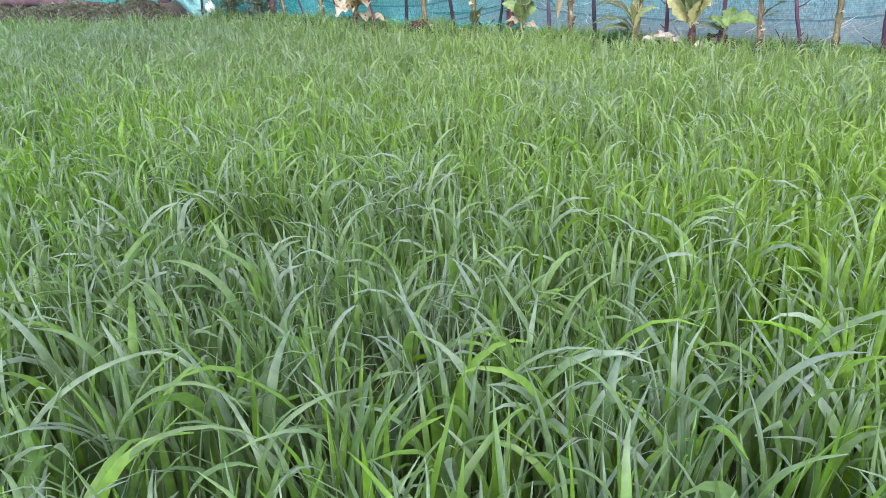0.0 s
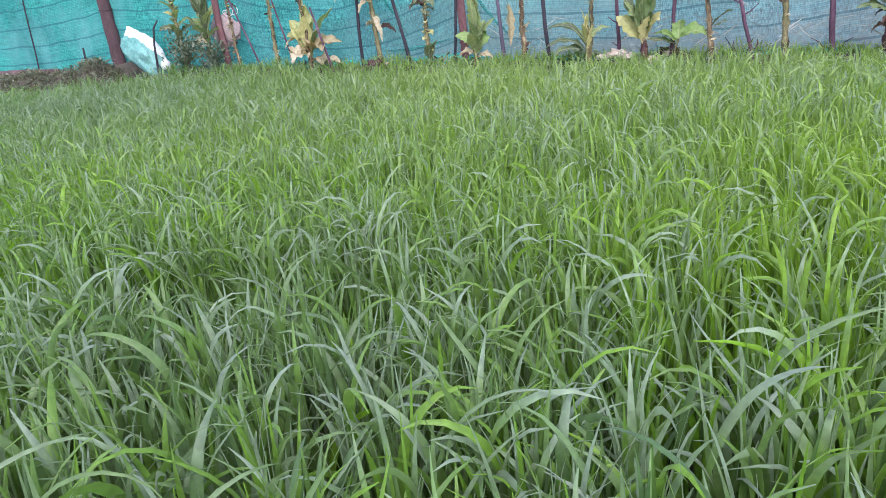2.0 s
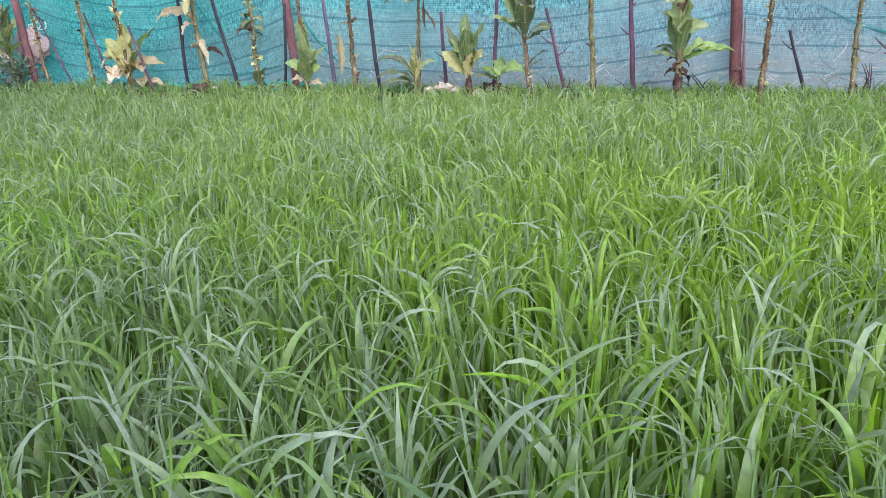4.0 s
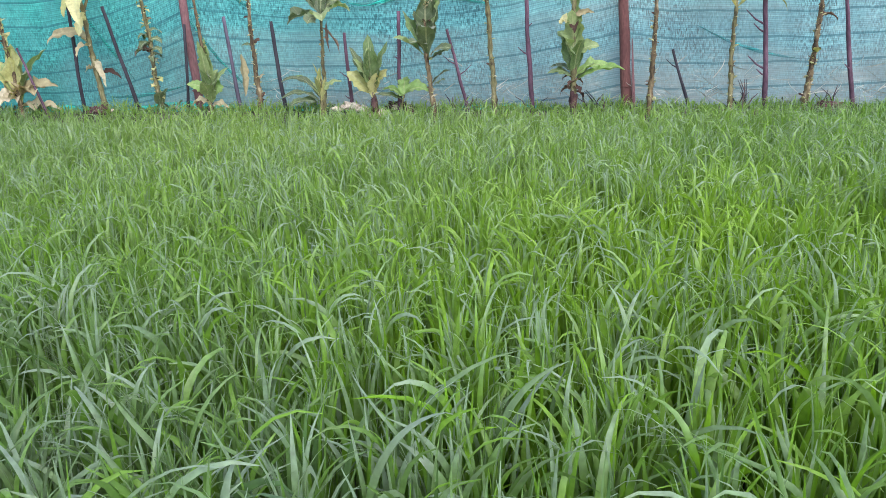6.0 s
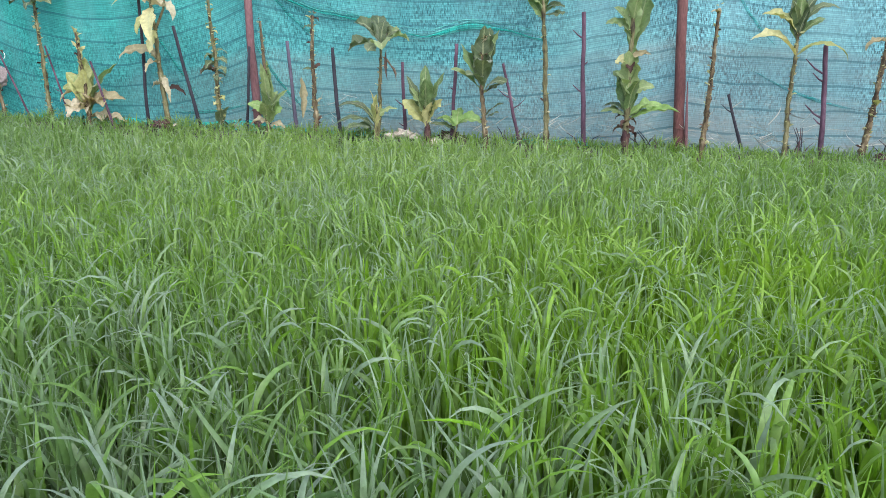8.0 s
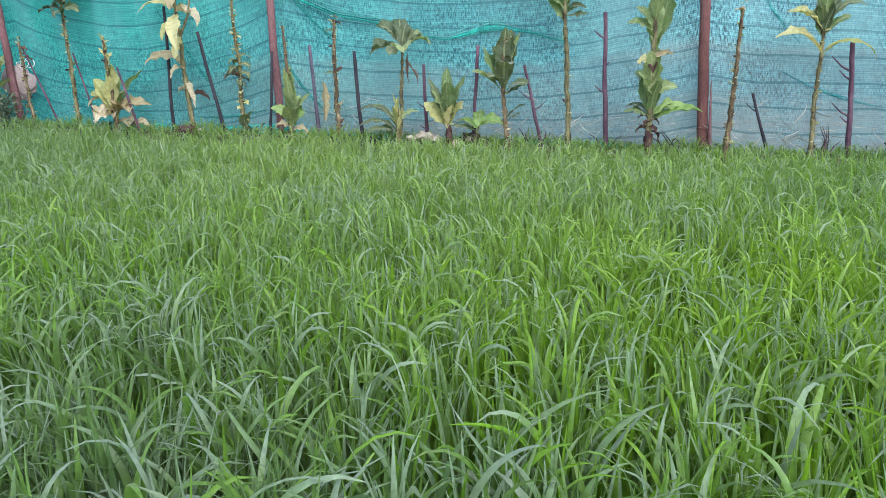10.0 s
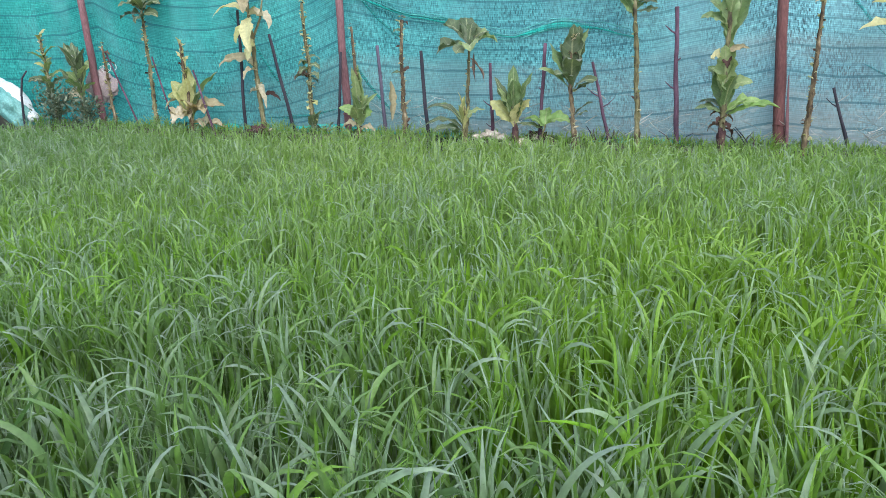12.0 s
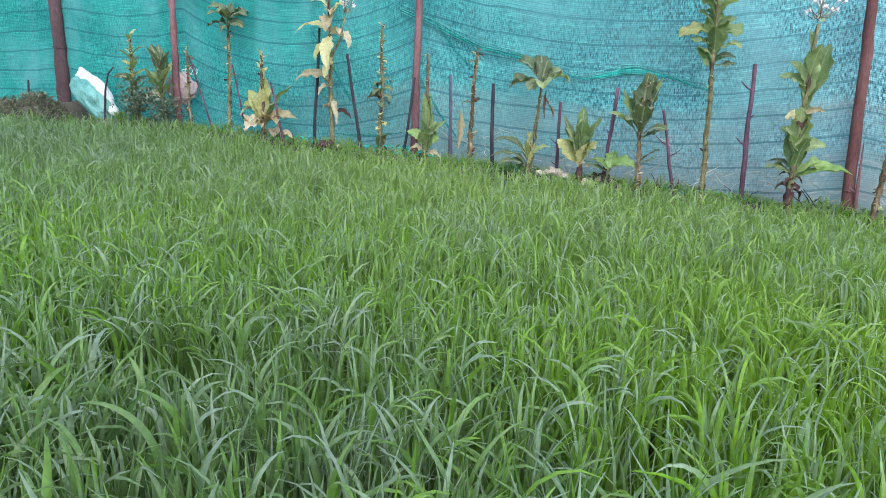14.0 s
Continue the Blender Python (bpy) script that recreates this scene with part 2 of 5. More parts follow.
def net_material(name, cover, colour, colour_b, bright=1.0):
    """Woven shade net: strands with gaps, thicker woven bands every 22 cm, laid out on the cloth's own metres."""
    m, n, l = material(name)
    uv, sep = n.new("ShaderNodeUVMap"), n.new("ShaderNodeSeparateXYZ")
    uv.uv_map = "cloth"
    l.new(uv.outputs[0], sep.inputs[0])
    u, v = sep.outputs[0], sep.outputs[1]
    # fine weft lines and broken warp strands
    weft = math_node(n, l, "SINE", math_node(n, l, "MULTIPLY", v, 2 * math.pi / 0.016), 0.0)

    def cloth_noise(su, sv, scale, detail):
        mp, nz = n.new("ShaderNodeMapping"), n.new("ShaderNodeTexNoise")
        mp.inputs["Scale"].default_value = (su, sv, 1)
        nz.inputs["Scale"].default_value, nz.inputs["Detail"].default_value = scale, detail
        l.new(uv.outputs[0], mp.inputs[0])
        l.new(mp.outputs[0], nz.inputs["Vector"])
        return nz.outputs[0]

    warp, streak, cloud = cloth_noise(1, 0.16, 150, 2.0), cloth_noise(0.06, 1, 60, 3.0), cloth_noise(1, 0.8, 1.6, 4.0)
    # woven bands
    saw = math_node(n, l, "ABSOLUTE", math_node(n, l, "SUBTRACT", math_node(n, l, "FRACT", math_node(n, l, "DIVIDE", math_node(n, l, "ADD", v, math_node(n, l, "MULTIPLY", cloud, 0.09)), 0.215), 0.0), 0.5), 0.0)
    band = math_node(n, l, "LESS_THAN", saw, 0.042)
    # the open weave: small upright gaps in rows, some filled and some not
    weave, shift = n.new("ShaderNodeTexBrick"), n.new("ShaderNodeVectorMath")
    weave.inputs["Color1"].default_value, weave.inputs["Color2"].default_value = (0, 0, 0, 1), (1, 1, 1, 1)
    for key, val in (("Scale", 1.0), ("Mortar Size", 0.0), ("Brick Width", 0.011), ("Row Height", 0.026)):
        weave.inputs[key].default_value = val
    weave.offset = 0.37
    wob, wmap = n.new("ShaderNodeTexNoise"), n.new("ShaderNodeVectorMath")
    wob.inputs["Scale"].default_value, wob.inputs["Detail"].default_value = 14.0, 2.0
    l.new(uv.outputs[0], wob.inputs["Vector"])
    wmap.operation, wmap.inputs[1].default_value = "MULTIPLY", (0.02, 0.03, 0)
    l.new(wob.outputs["Color"], wmap.inputs[0])
    shift.operation = "ADD"
    l.new(uv.outputs[0], shift.inputs[0])
    l.new(wmap.outputs[0], shift.inputs[1])
    l.new(shift.outputs[0], weave.inputs["Vector"])
    cell = weave.outputs["Color"]
    fac = math_node(n, l, "ADD", cover, math_node(n, l, "MULTIPLY", weft, 0.035))
    fac = math_node(n, l, "ADD", fac, math_node(n, l, "MULTIPLY", math_node(n, l, "SUBTRACT", streak, 0.5), 0.16))
    # the cloth lies double towards u = 0 and single towards its far end
    thin = n.new("ShaderNodeMapRange")
    for i, val in enumerate((5.5, 12.5, 0.03, -0.12)):
        thin.inputs[1 + i].default_value = val
    l.new(u, thin.inputs[0])
    fac = math_node(n, l, "ADD", fac, thin.outputs[0])
    fac = math_node(n, l, "ADD", fac, math_node(n, l, "MULTIPLY", math_node(n, l, "SUBTRACT", cloud, 0.5), 0.2))
    fac = math_node(n, l, "MAXIMUM", fac, math_node(n, l, "MULTIPLY", band, 0.93))
    clamp = n.new("ShaderNodeClamp")
    l.new(fac, clamp.inputs[0])
    side = n.new("ShaderNodeMapRange")
    side.inputs[1].default_value, side.inputs[2].default_value = 5.6, 12.2
    # the cloth is paler low down than near its upper edge
    l.new(math_node(n, l, "SUBTRACT", u, math_node(n, l, "MULTIPLY", math_node(n, l, "SUBTRACT", v, 1.1), 1.2)), side.inputs[0])
    c = mix_colour(n, l, "MIX", side.outputs[0], colour, colour_b)
    # streaks along the weft, darker and lighter; the lightest paint in highlights
    streak_tone = ramp(n, [(0.3, (0.74, 0.78, 0.82)), (0.6, (1.05, 1.05, 1.05)), (0.72, (1.4, 1.32, 1.28))])
    l.new(streak, streak_tone.inputs[0])
    c = mix_colour(n, l, "MULTIPLY", 1.0, c, streak_tone.outputs[0])
    strand = ramp(n, [(0.37, (0.10, 0.16, 0.18)), (0.47, (0.66, 0.70, 0.72)), (0.58, (1.04, 1.04, 1.04)), (0.70, (1.75, 1.62, 1.58))])
    l.new(math_node(n, l, "ADD", math_node(n, l, "MULTIPLY", cell, 0.28), math_node(n, l, "MULTIPLY", math_node(n, l, "SUBTRACT", 1.0, warp), 0.80)), strand.inputs[0])
    worn = n.new("ShaderNodeMapRange")
    worn.inputs[1].default_value, worn.inputs[2].default_value, worn.inputs[3].default_value = 0.36, 0.60, 0.3
    l.new(cloud, worn.inputs[0])
    c = mix_colour(n, l, "MULTIPLY", math_node(n, l, "MULTIPLY", worn.outputs[0], math_node(n, l, "ADD", math_node(n, l, "MULTIPLY", side.outputs[0], 0.5), 0.48)), c, strand.outputs[0])
    thread = ramp(n, [(0.0, (0.85, 0.87, 0.88)), (1.0, (1.14, 1.13, 1.12))])
    l.new(math_node(n, l, "ADD", math_node(n, l, "MULTIPLY", weft, 0.5), 0.5), thread.inputs[0])
    c = mix_colour(n, l, "MULTIPLY", 1.0, c, thread.outputs[0])
    # broad lighter and darker clouds, painted for the shading of wrinkles
    wrinkle_shade = ramp(n, [(0.3, (0.80, 0.84, 0.86)), (0.7, (1.30, 1.22, 1.2))])
    l.new(cloth_noise(1, 1.6, 0.9, 3.0), wrinkle_shade.inputs[0])
    c = mix_colour(n, l, "MULTIPLY", 1.0, c, wrinkle_shade.outputs[0])
    # milky upright patches paint in the light on soft folds
    fold_light = ramp(n, [(0.46, (0, 0, 0)), (0.68, (0.42, 0.42, 0.42))])
    l.new(cloth_noise(2.4, 1, 1.3, 5.0), fold_light.inputs[0])
    c = mix_colour(n, l, "MIX", math_node(n, l, "MULTIPLY", fold_light.outputs[0], math_node(n, l, "SUBTRACT", 1.1, side.outputs[0])), c, (0.14, 0.37, 0.38))
    # grey of the ground seen through is mixed into the lower cloth colour
    low = n.new("ShaderNodeMapRange")
    for i, val in enumerate((0.62, 1.30, 1.0, 0.0)):
        low.inputs[1 + i].default_value = val
    low.interpolation_type = "SMOOTHSTEP"
    l.new(math_node(n, l, "ADD", v, math_node(n, l, "MULTIPLY", cloud, 0.25)), low.inputs[0])
    along = n.new("ShaderNodeMapRange")
    along.inputs[1].default_value, along.inputs[2].default_value = 6.8, 9.4
    l.new(u, along.inputs[0])
    edge = n.new("ShaderNodeMapRange")
    for i, val in enumerate((1.215, 1.31, 0.5, 0.0)):
        edge.inputs[1 + i].default_value = val
    l.new(math_node(n, l, "ADD", v, math_node(n, l, "MULTIPLY", cloud, 0.09)), edge.inputs[0])
    ragged = ramp(n, [(0.36, (0.62, 0.62, 0.62)), (0.62, (1, 1, 1))])
    l.new(cloth_noise(0.55, 1.5, 3.2, 4.0), ragged.inputs[0])
    lower_grey = math_node(n, l, "MULTIPLY", ragged.outputs[0], math_node(n, l, "MULTIPLY", math_node(n, l, "MULTIPLY", math_node(n, l, "MAXIMUM", low.outputs[0], edge.outputs[0]), along.outputs[0]), math_node(n, l, "ADD", math_node(n, l, "MULTIPLY", streak, 0.9), 0.45)))
    c = mix_colour(n, l, "MIX", lower_grey, c, (0.25, 0.295, 0.29))
    # pale threads and straws caught low in the weave
    caught = ramp(n, [(0.60, (0, 0, 0)), (0.68, (0.55, 0.55, 0.55))])
    l.new(cloth_noise(0.3, 1.0, 26, 4.0), caught.inputs[0])
    c = mix_colour(n, l, "MIX", math_node(n, l, "MULTIPLY", caught.outputs[0], math_node(n, l, "MULTIPLY", low.outputs[0], along.outputs[0])), c, (0.42, 0.48, 0.45))
    c = mix_colour(n, l, "MIX", math_node(n, l, "MULTIPLY", band, 0.55), c, (0.02, 0.11, 0.14))
    p, tl, tp = n["Principled BSDF"], n.new("ShaderNodeBsdfTranslucent"), n.new("ShaderNodeBsdfTransparent")
    m1, m2 = n.new("ShaderNodeMixShader"), n.new("ShaderNodeMixShader")
    l.new(c, p.inputs["Base Color"])
    p.inputs["Roughness"].default_value, p.inputs["Specular IOR Level"].default_value = 0.6, 0.12
    l.new(c, tl.inputs[0])
    # light that comes through the gaps is tinted by the fine threads across them
    tp.inputs[0].default_value = (0.72, 0.84, 0.88, 1)
    m1.inputs[0].default_value = 0.42
    l.new(p.outputs[0], m1.inputs[1])
    l.new(tl.outputs[0], m1.inputs[2])
    l.new(clamp.outputs[0], m2.inputs[0])
    l.new(tp.outputs[0], m2.inputs[1])
    l.new(m1.outputs[0], m2.inputs[2])
    l.new(m2.outputs[0], n["Material Output"].inputs[0])
    return m


NET = net_material("green_shade_net", 1.06, (0.032, 0.285, 0.25), (0.119, 0.337, 0.378))
CREASE = net_material("creased_net", 0.55, (0.03, 0.40, 0.33), (0.06, 0.42, 0.42))
HEM = net_material("bunched_net", 0.90, (0.03, 0.46, 0.40), (0.06, 0.50, 0.47))
STRAND = net_material("frayed_net", 0.72, (0.16, 0.56, 0.52), (0.22, 0.60, 0.58))


# ---- building helpers ----
def smooth(me):
    me.polygons.foreach_set("use_smooth", [True] * len(me.polygons))


def mesh_of(name, verts, faces, mat):
    me = bpy.data.meshes.new(name)
    me.from_pydata([tuple(v) for v in verts], [], faces)
    me.materials.append(mat)
    smooth(me)
    return me


def thing(name, at=(0, 0, 0)):
    ob = new(name)
    ob.empty_display_size = 0.05
    ob.matrix_basis = Matrix.Translation(at)
    return ob


def part(name, me, parent, m=None, label=""):
    """One mesh object under a thing or a part; m: its pose in the parent's space."""
    ob = new(name, me)
    ob.parent = parent
    if m is not None:
        ob.matrix_basis = m
    return tagged(ob, label)


def tube(name, points, radii, mat, sides=10, wobble=0.0, seed=0, caps=True):
    """A round, uneven rod along points."""
    rnd = random.Random(seed)
    pts = [Vector(p) for p in points]
    verts, faces = [], []
    ref = Vector((0.31, 0.95, 0.05))
    for i, p in enumerate(pts):
        d = (pts[min(i + 1, len(pts) - 1)] - pts[max(i - 1, 0)]).normalized()
        a = d.cross(ref).normalized()
        b = d.cross(a)
        for k in range(sides):
            w = 2 * math.pi * k / sides
            r = radii[i] * (1 + wobble * rnd.uniform(-1, 1))
            verts.append(p + a * (r * math.cos(w)) + b * (r * math.sin(w)))
    for i in range(len(pts) - 1):
        for k in range(sides):
            q = (k + 1) % sides
            faces.append((i * sides + k, i * sides + q, (i + 1) * sides + q, (i + 1) * sides + k))
    if caps:
        faces.append(tuple(range(sides)))
        faces.append(tuple(range((len(pts) - 1) * sides, len(pts) * sides)))
    return mesh_of(name, verts, faces, mat)


def rod_points(a, b, n, sway, seed):
    rnd = random.Random(seed)
    a, b = Vector(a), Vector(b)
    out, drift = [], Vector((0, 0, 0))
    for i in range(n + 1):
        s = i / n
        if 0 < i < n:
            drift = drift * 0.6 + Vector((rnd.uniform(-1, 1), rnd.uniform(-1, 1), 0)) * sway
        out.append(a.lerp(b, s) + drift * math.sin(math.pi * s))
    return out


def leaf_mesh(name, mat, length, width, start, bend, cup=0.15, wave=0.0, segs=14, peak=0.5, twist=0.0, seed=0, rag=0.08):
    """A broad leaf that leaves its stalk along +x, start degrees above the level, and bends over by bend degrees; rag: how torn its edges are."""
    rnd = random.Random(seed)
    ways = (-1, -0.66, -0.33, 0, 0.33, 0.66, 1)
    verts, faces = [], []
    p, ph, drift = Vector((0, 0, 0)), rnd.uniform(0, 60), rnd.uniform(-14, 14)
    for i in range(segs + 1):
        s = i / segs
        a = radians(start - bend * s ** 1.4 + 7 * noise.noise(Vector((s * 4, ph, 1))))
        swing = radians(drift * s * s)
        d = Vector((math.cos(a) * math.cos(swing), math.sin(swing), math.sin(a)))
        up = Vector((-math.sin(a), 0, math.cos(a)))
        q = min(1, s ** (math.log(0.5) / math.log(peak)))
        w = width * (0.10 + 0.90 * math.sin(math.pi * q) ** 0.85) * 0.53 * (1 - (0.42 if peak < 0.55 else 0.12) * s * s) if i < segs else width * 0.012
        tw = radians(twist * (0.5 + 0.5 * s) + 10 * noise.noise(Vector((s * 3, ph, 9))))
        side = Vector((0, 1, 0)) * math.cos(tw) + up * math.sin(tw)
        nrm = up * math.cos(tw) - Vector((0, 1, 0)) * math.sin(tw)
        for k in ways:
            torn = 1 + rag * 1.6 * noise.noise(Vector((s * 9, k * 3 + ph, 4))) * abs(k)
            lift = w * (cup * abs(k) * 2 + wave * abs(k) ** 1.5 * 1.6 * noise.noise(Vector((s * 6.5, ph + k * 2.2, 2))) + 0.25 * wave * noise.noise(Vector((s * 14, k * 5, ph))))
            verts.append(p + side * (k * w * torn) + nrm * lift)
        p = p + d * (length / segs)
    for i in range(segs):
        for k in range(6):
            faces.append((i * 7 + k, i * 7 + k + 1, i * 7 + k + 8, i * 7 + k + 7))
    me = mesh_of(name, verts, faces, mat)
    me.attributes.new("rib", "FLOAT", "POINT").data.foreach_set("value", [abs(k) for i in range(segs + 1) for k in ways])
    me.attributes.new("run", "FLOAT", "POINT").data.foreach_set("value", [i / segs for i in range(segs + 1) for k in ways])
    return me


def lump(name, mat, size, seed, rough=0.25, freq=2.0, cuts=4, flat=0.0):
    bm = bmesh.new()
    bmesh.ops.create_icosphere(bm, subdivisions=cuts, radius=1.0)
    for v in bm.verts:
        d = v.co.normalized()
        k = 1 + rough * noise.noise(d * freq + Vector((seed, 0, 0))) + rough * 0.4 * noise.noise(d * freq * 3 + Vector((0, seed, 0)))
        v.co = Vector((d.x * size[0] * k, d.y * size[1] * k, d.z * size[2] * k))
        v.co.z = max(v.co.z, -size[2] * (1 - flat))
    me = bpy.data.meshes.new(name)
    bm.to_mesh(me)
    bm.free()
    me.materials.append(mat)
    smooth(me)
    return me


def blades(rng, xy, base, height, length, width, az, tilt, bend, segs, across, fold=0.22, neck=0.5, curl=1.8, marks=None, taper=2.8, turn=None):
    """Arching grass blades as arrays: sheath straight up to neck, then the blade bends over. Returns vertices and quads."""
    n = len(xy)
    stem = (height / (height + length))[:, None]
    low = 2 if segs > 8 else 1  # steps spent on the straight sheath; the rest bend
    j = np.arange(segs + 1)[None, :]
    s = np.where(j <= low, stem * j / low, stem + (1 - stem) * (j - low) / (segs - low))
    run = np.clip((s - stem) / (1 - stem), 0, 1)
    theta = tilt[:, None] + bend[:, None] * run ** curl
    step = np.diff(s, axis=1) * (height + length)[:, None]
    mid = (theta[:, :-1] + theta[:, 1:]) / 2
    out = np.concatenate([np.zeros((n, 1)), np.cumsum(np.sin(mid) * step, 1)], 1)
    up = np.concatenate([np.zeros((n, 1)), np.cumsum(np.cos(mid) * step, 1)], 1)
    swerve = rng.normal(0, 0.25, (n, 1)) * run ** 2
    ca, sa = np.cos(az[:, None] + swerve), np.sin(az[:, None] + swerve)
    cen = np.stack([xy[:, :1] + out * ca, xy[:, 1:] + out * sa, base[:, None] + up], 2)
    tan = np.stack([np.sin(theta) * ca, np.sin(theta) * sa, np.cos(theta)], 2)
    side0 = np.stack([-sa, ca, np.zeros_like(ca)], 2)
    nor0 = np.cross(tan, side0)
    tw = rng.normal(0, 0.5, (n, 1)) + rng.normal(0, 0.7, (n, 1)) * run if turn is None else turn * (1 - 0.3 * run)
    side = side0 * np.cos(tw)[:, :, None] + nor0 * np.sin(tw)[:, :, None]
    nor = np.cross(tan, side)
    w = width[:, None] * np.where(s < stem, neck, neck + (1 - neck) * np.minimum(1, run * 5)) * (1 - run ** taper) * 0.5 + 0.0006
    if marks is not None:
        marks.append(np.repeat(run.ravel(), across))
    if across == 3:
        v = np.stack([cen - side * w[:, :, None] - nor * (fold * w)[:, :, None], cen, cen + side * w[:, :, None] - nor * (fold * w)[:, :, None]], 2)
    else:
        v = np.stack([cen - side * w[:, :, None], cen + side * w[:, :, None]], 2)
    per = (segs + 1) * across
    i, k = np.meshgrid(np.arange(segs), np.arange(across - 1), indexing="ij")
    q = np.stack([i * across + k, i * across + k + 1, (i + 1) * across + k + 1, (i + 1) * across + k], -1).reshape(-1, 4)
    faces = (q[None] + (np.arange(n) * per)[:, None, None]).reshape(-1, 4)
    return v.reshape(-1, 3), faces


def quads_mesh(name, verts, faces, mat, run=None):
    me = bpy.data.meshes.new(name)
    me.vertices.add(len(verts))
    me.vertices.foreach_set("co", verts.astype(np.float32).ravel())
    me.loops.add(faces.size)
    me.loops.foreach_set("vertex_index", faces.astype(np.int32).ravel())
    me.polygons.add(len(faces))
    me.polygons.foreach_set("loop_start", np.arange(0, faces.size, 4, dtype=np.int32))
    me.update(calc_edges=True)
    me.materials.append(mat)
    if run is not None:
        me.attributes.new("run", "FLOAT", "POINT").data.foreach_set("value", run.astype(np.float32))
    smooth(me)
    return me


# ---- ground ----
def ground_z(x, y):
    """The field: level at the front, rising a little to the left along the fence."""
    w = np.clip((np.asarray(y, float) - 1.2) / 4.6, 0, 1)
    back = 0.135 - 0.05 * np.clip(np.asarray(x, float), -3.8, 5.0)
    far = np.clip(1 - (np.abs(np.asarray(x, float)) - 8) / 20, 0, 1) * np.clip(1 - (np.asarray(y, float) - 8) / 20, 0, 1)
    return (0.03 * (1 - w) + back * w) * far


def gz(x, y):
    return float(ground_z(x, y))


def build_ground():
    xs = np.concatenate([-np.geomspace(3000, 9, 18), np.linspace(-8.5, 8.5, 86), np.geomspace(9, 3000, 18)])
    ys = np.concatenate([-np.geomspace(3000, 3, 18), np.linspace(-2.8, 9, 60), np.geomspace(9.3, 3000, 20)])
    X, Y = np.meshgrid(xs, ys, indexing="ij")
    Z = ground_z(X, Y)
    near = (np.abs(X) < 9) & (Y > -3) & (Y < 9.2)
    bumps = np.array([noise.noise(Vector((x * 2.2, y * 2.2, 0))) for x, y in zip(X.ravel(), Y.ravel())]).reshape(X.shape)
    Z = Z + np.where(near, bumps * 0.018, 0) - 0.01
    n = len(ys)
    i, j = np.meshgrid(np.arange(len(xs) - 1), np.arange(n - 1), indexing="ij")
    f = np.stack([i * n + j, (i + 1) * n + j, (i + 1) * n + j + 1, i * n + j + 1], -1).reshape(-1, 4)
    me = quads_mesh("ground", np.stack([X, Y, Z], -1).reshape(-1, 3), f, WETSOIL)
    tagged(new("ground", me), "dark damp field soil under the crop", "ground", kind="structure")


build_ground()


DUST = rough_stuff("dry_grey_earth", [(0.2, (0.09, 0.095, 0.10)), (0.5, (0.15, 0.15, 0.155)), (0.8, (0.24, 0.235, 0.235))], 1.2, rough=0.95, bump=0.6, fine=25.0)


def build_fallow():
    """Dry open earth behind the net."""
    xs = np.concatenate([-np.geomspace(2500, 10, 16), np.linspace(-9, 9, 30), np.geomspace(10, 2500, 16)])
    ys = np.concatenate([[6.45], np.geomspace(7, 2500, 30)])
    X, Y = np.meshgrid(xs, ys, indexing="ij")
    Z = ground_z(X, Y) + 0.03
    n = len(ys)
    i, j = np.meshgrid(np.arange(len(xs) - 1), np.arange(n - 1), indexing="ij")
    f = np.stack([i * n + j, (i + 1) * n + j, (i + 1) * n + j + 1, i * n + j + 1], -1).reshape(-1, 4)
    tagged(new("fallow_ground", quads_mesh("fallow_ground", np.stack([X, Y, Z], -1).reshape(-1, 3), f, DUST)), "pale dry bare earth seen through the net", "ground", kind="structure")


build_fallow()


def bund_top(x, y):
    """A low bund of earth along the foot of the net."""
    rise = np.clip((np.asarray(y, float) - 5.66) / 0.22, 0, 1)
    return ground_z(x, y) + 0.335 * rise * rise * (3 - 2 * rise) * np.clip((np.asarray(x, float) + 4.6) / 0.4, 0, 1)


def build_bund():
    xs, ys = np.linspace(-4.6, 8.5, 200), np.linspace(5.62, 6.5, 22)
    X, Y = np.meshgrid(xs, ys, indexing="ij")
    bumps = np.array([noise.noise(Vector((x * 5, y * 5, 4))) for x, y in zip(X.ravel(), Y.ravel())]).reshape(X.shape)
    Z = bund_top(X, Y) + 0.022 * bumps - 0.012
    n = len(ys)
    i, j = np.meshgrid(np.arange(len(xs) - 1), np.arange(n - 1), indexing="ij")
    f = np.stack([i * n + j, (i + 1) * n + j, (i + 1) * n + j + 1, i * n + j + 1], -1).reshape(-1, 4)
    tagged(new("earth_bund", quads_mesh("earth_bund", np.stack([X, Y, Z], -1).reshape(-1, 3), f, SOIL)), "low bund of dark earth along the foot of the net", "ground", kind="structure")


build_bund()


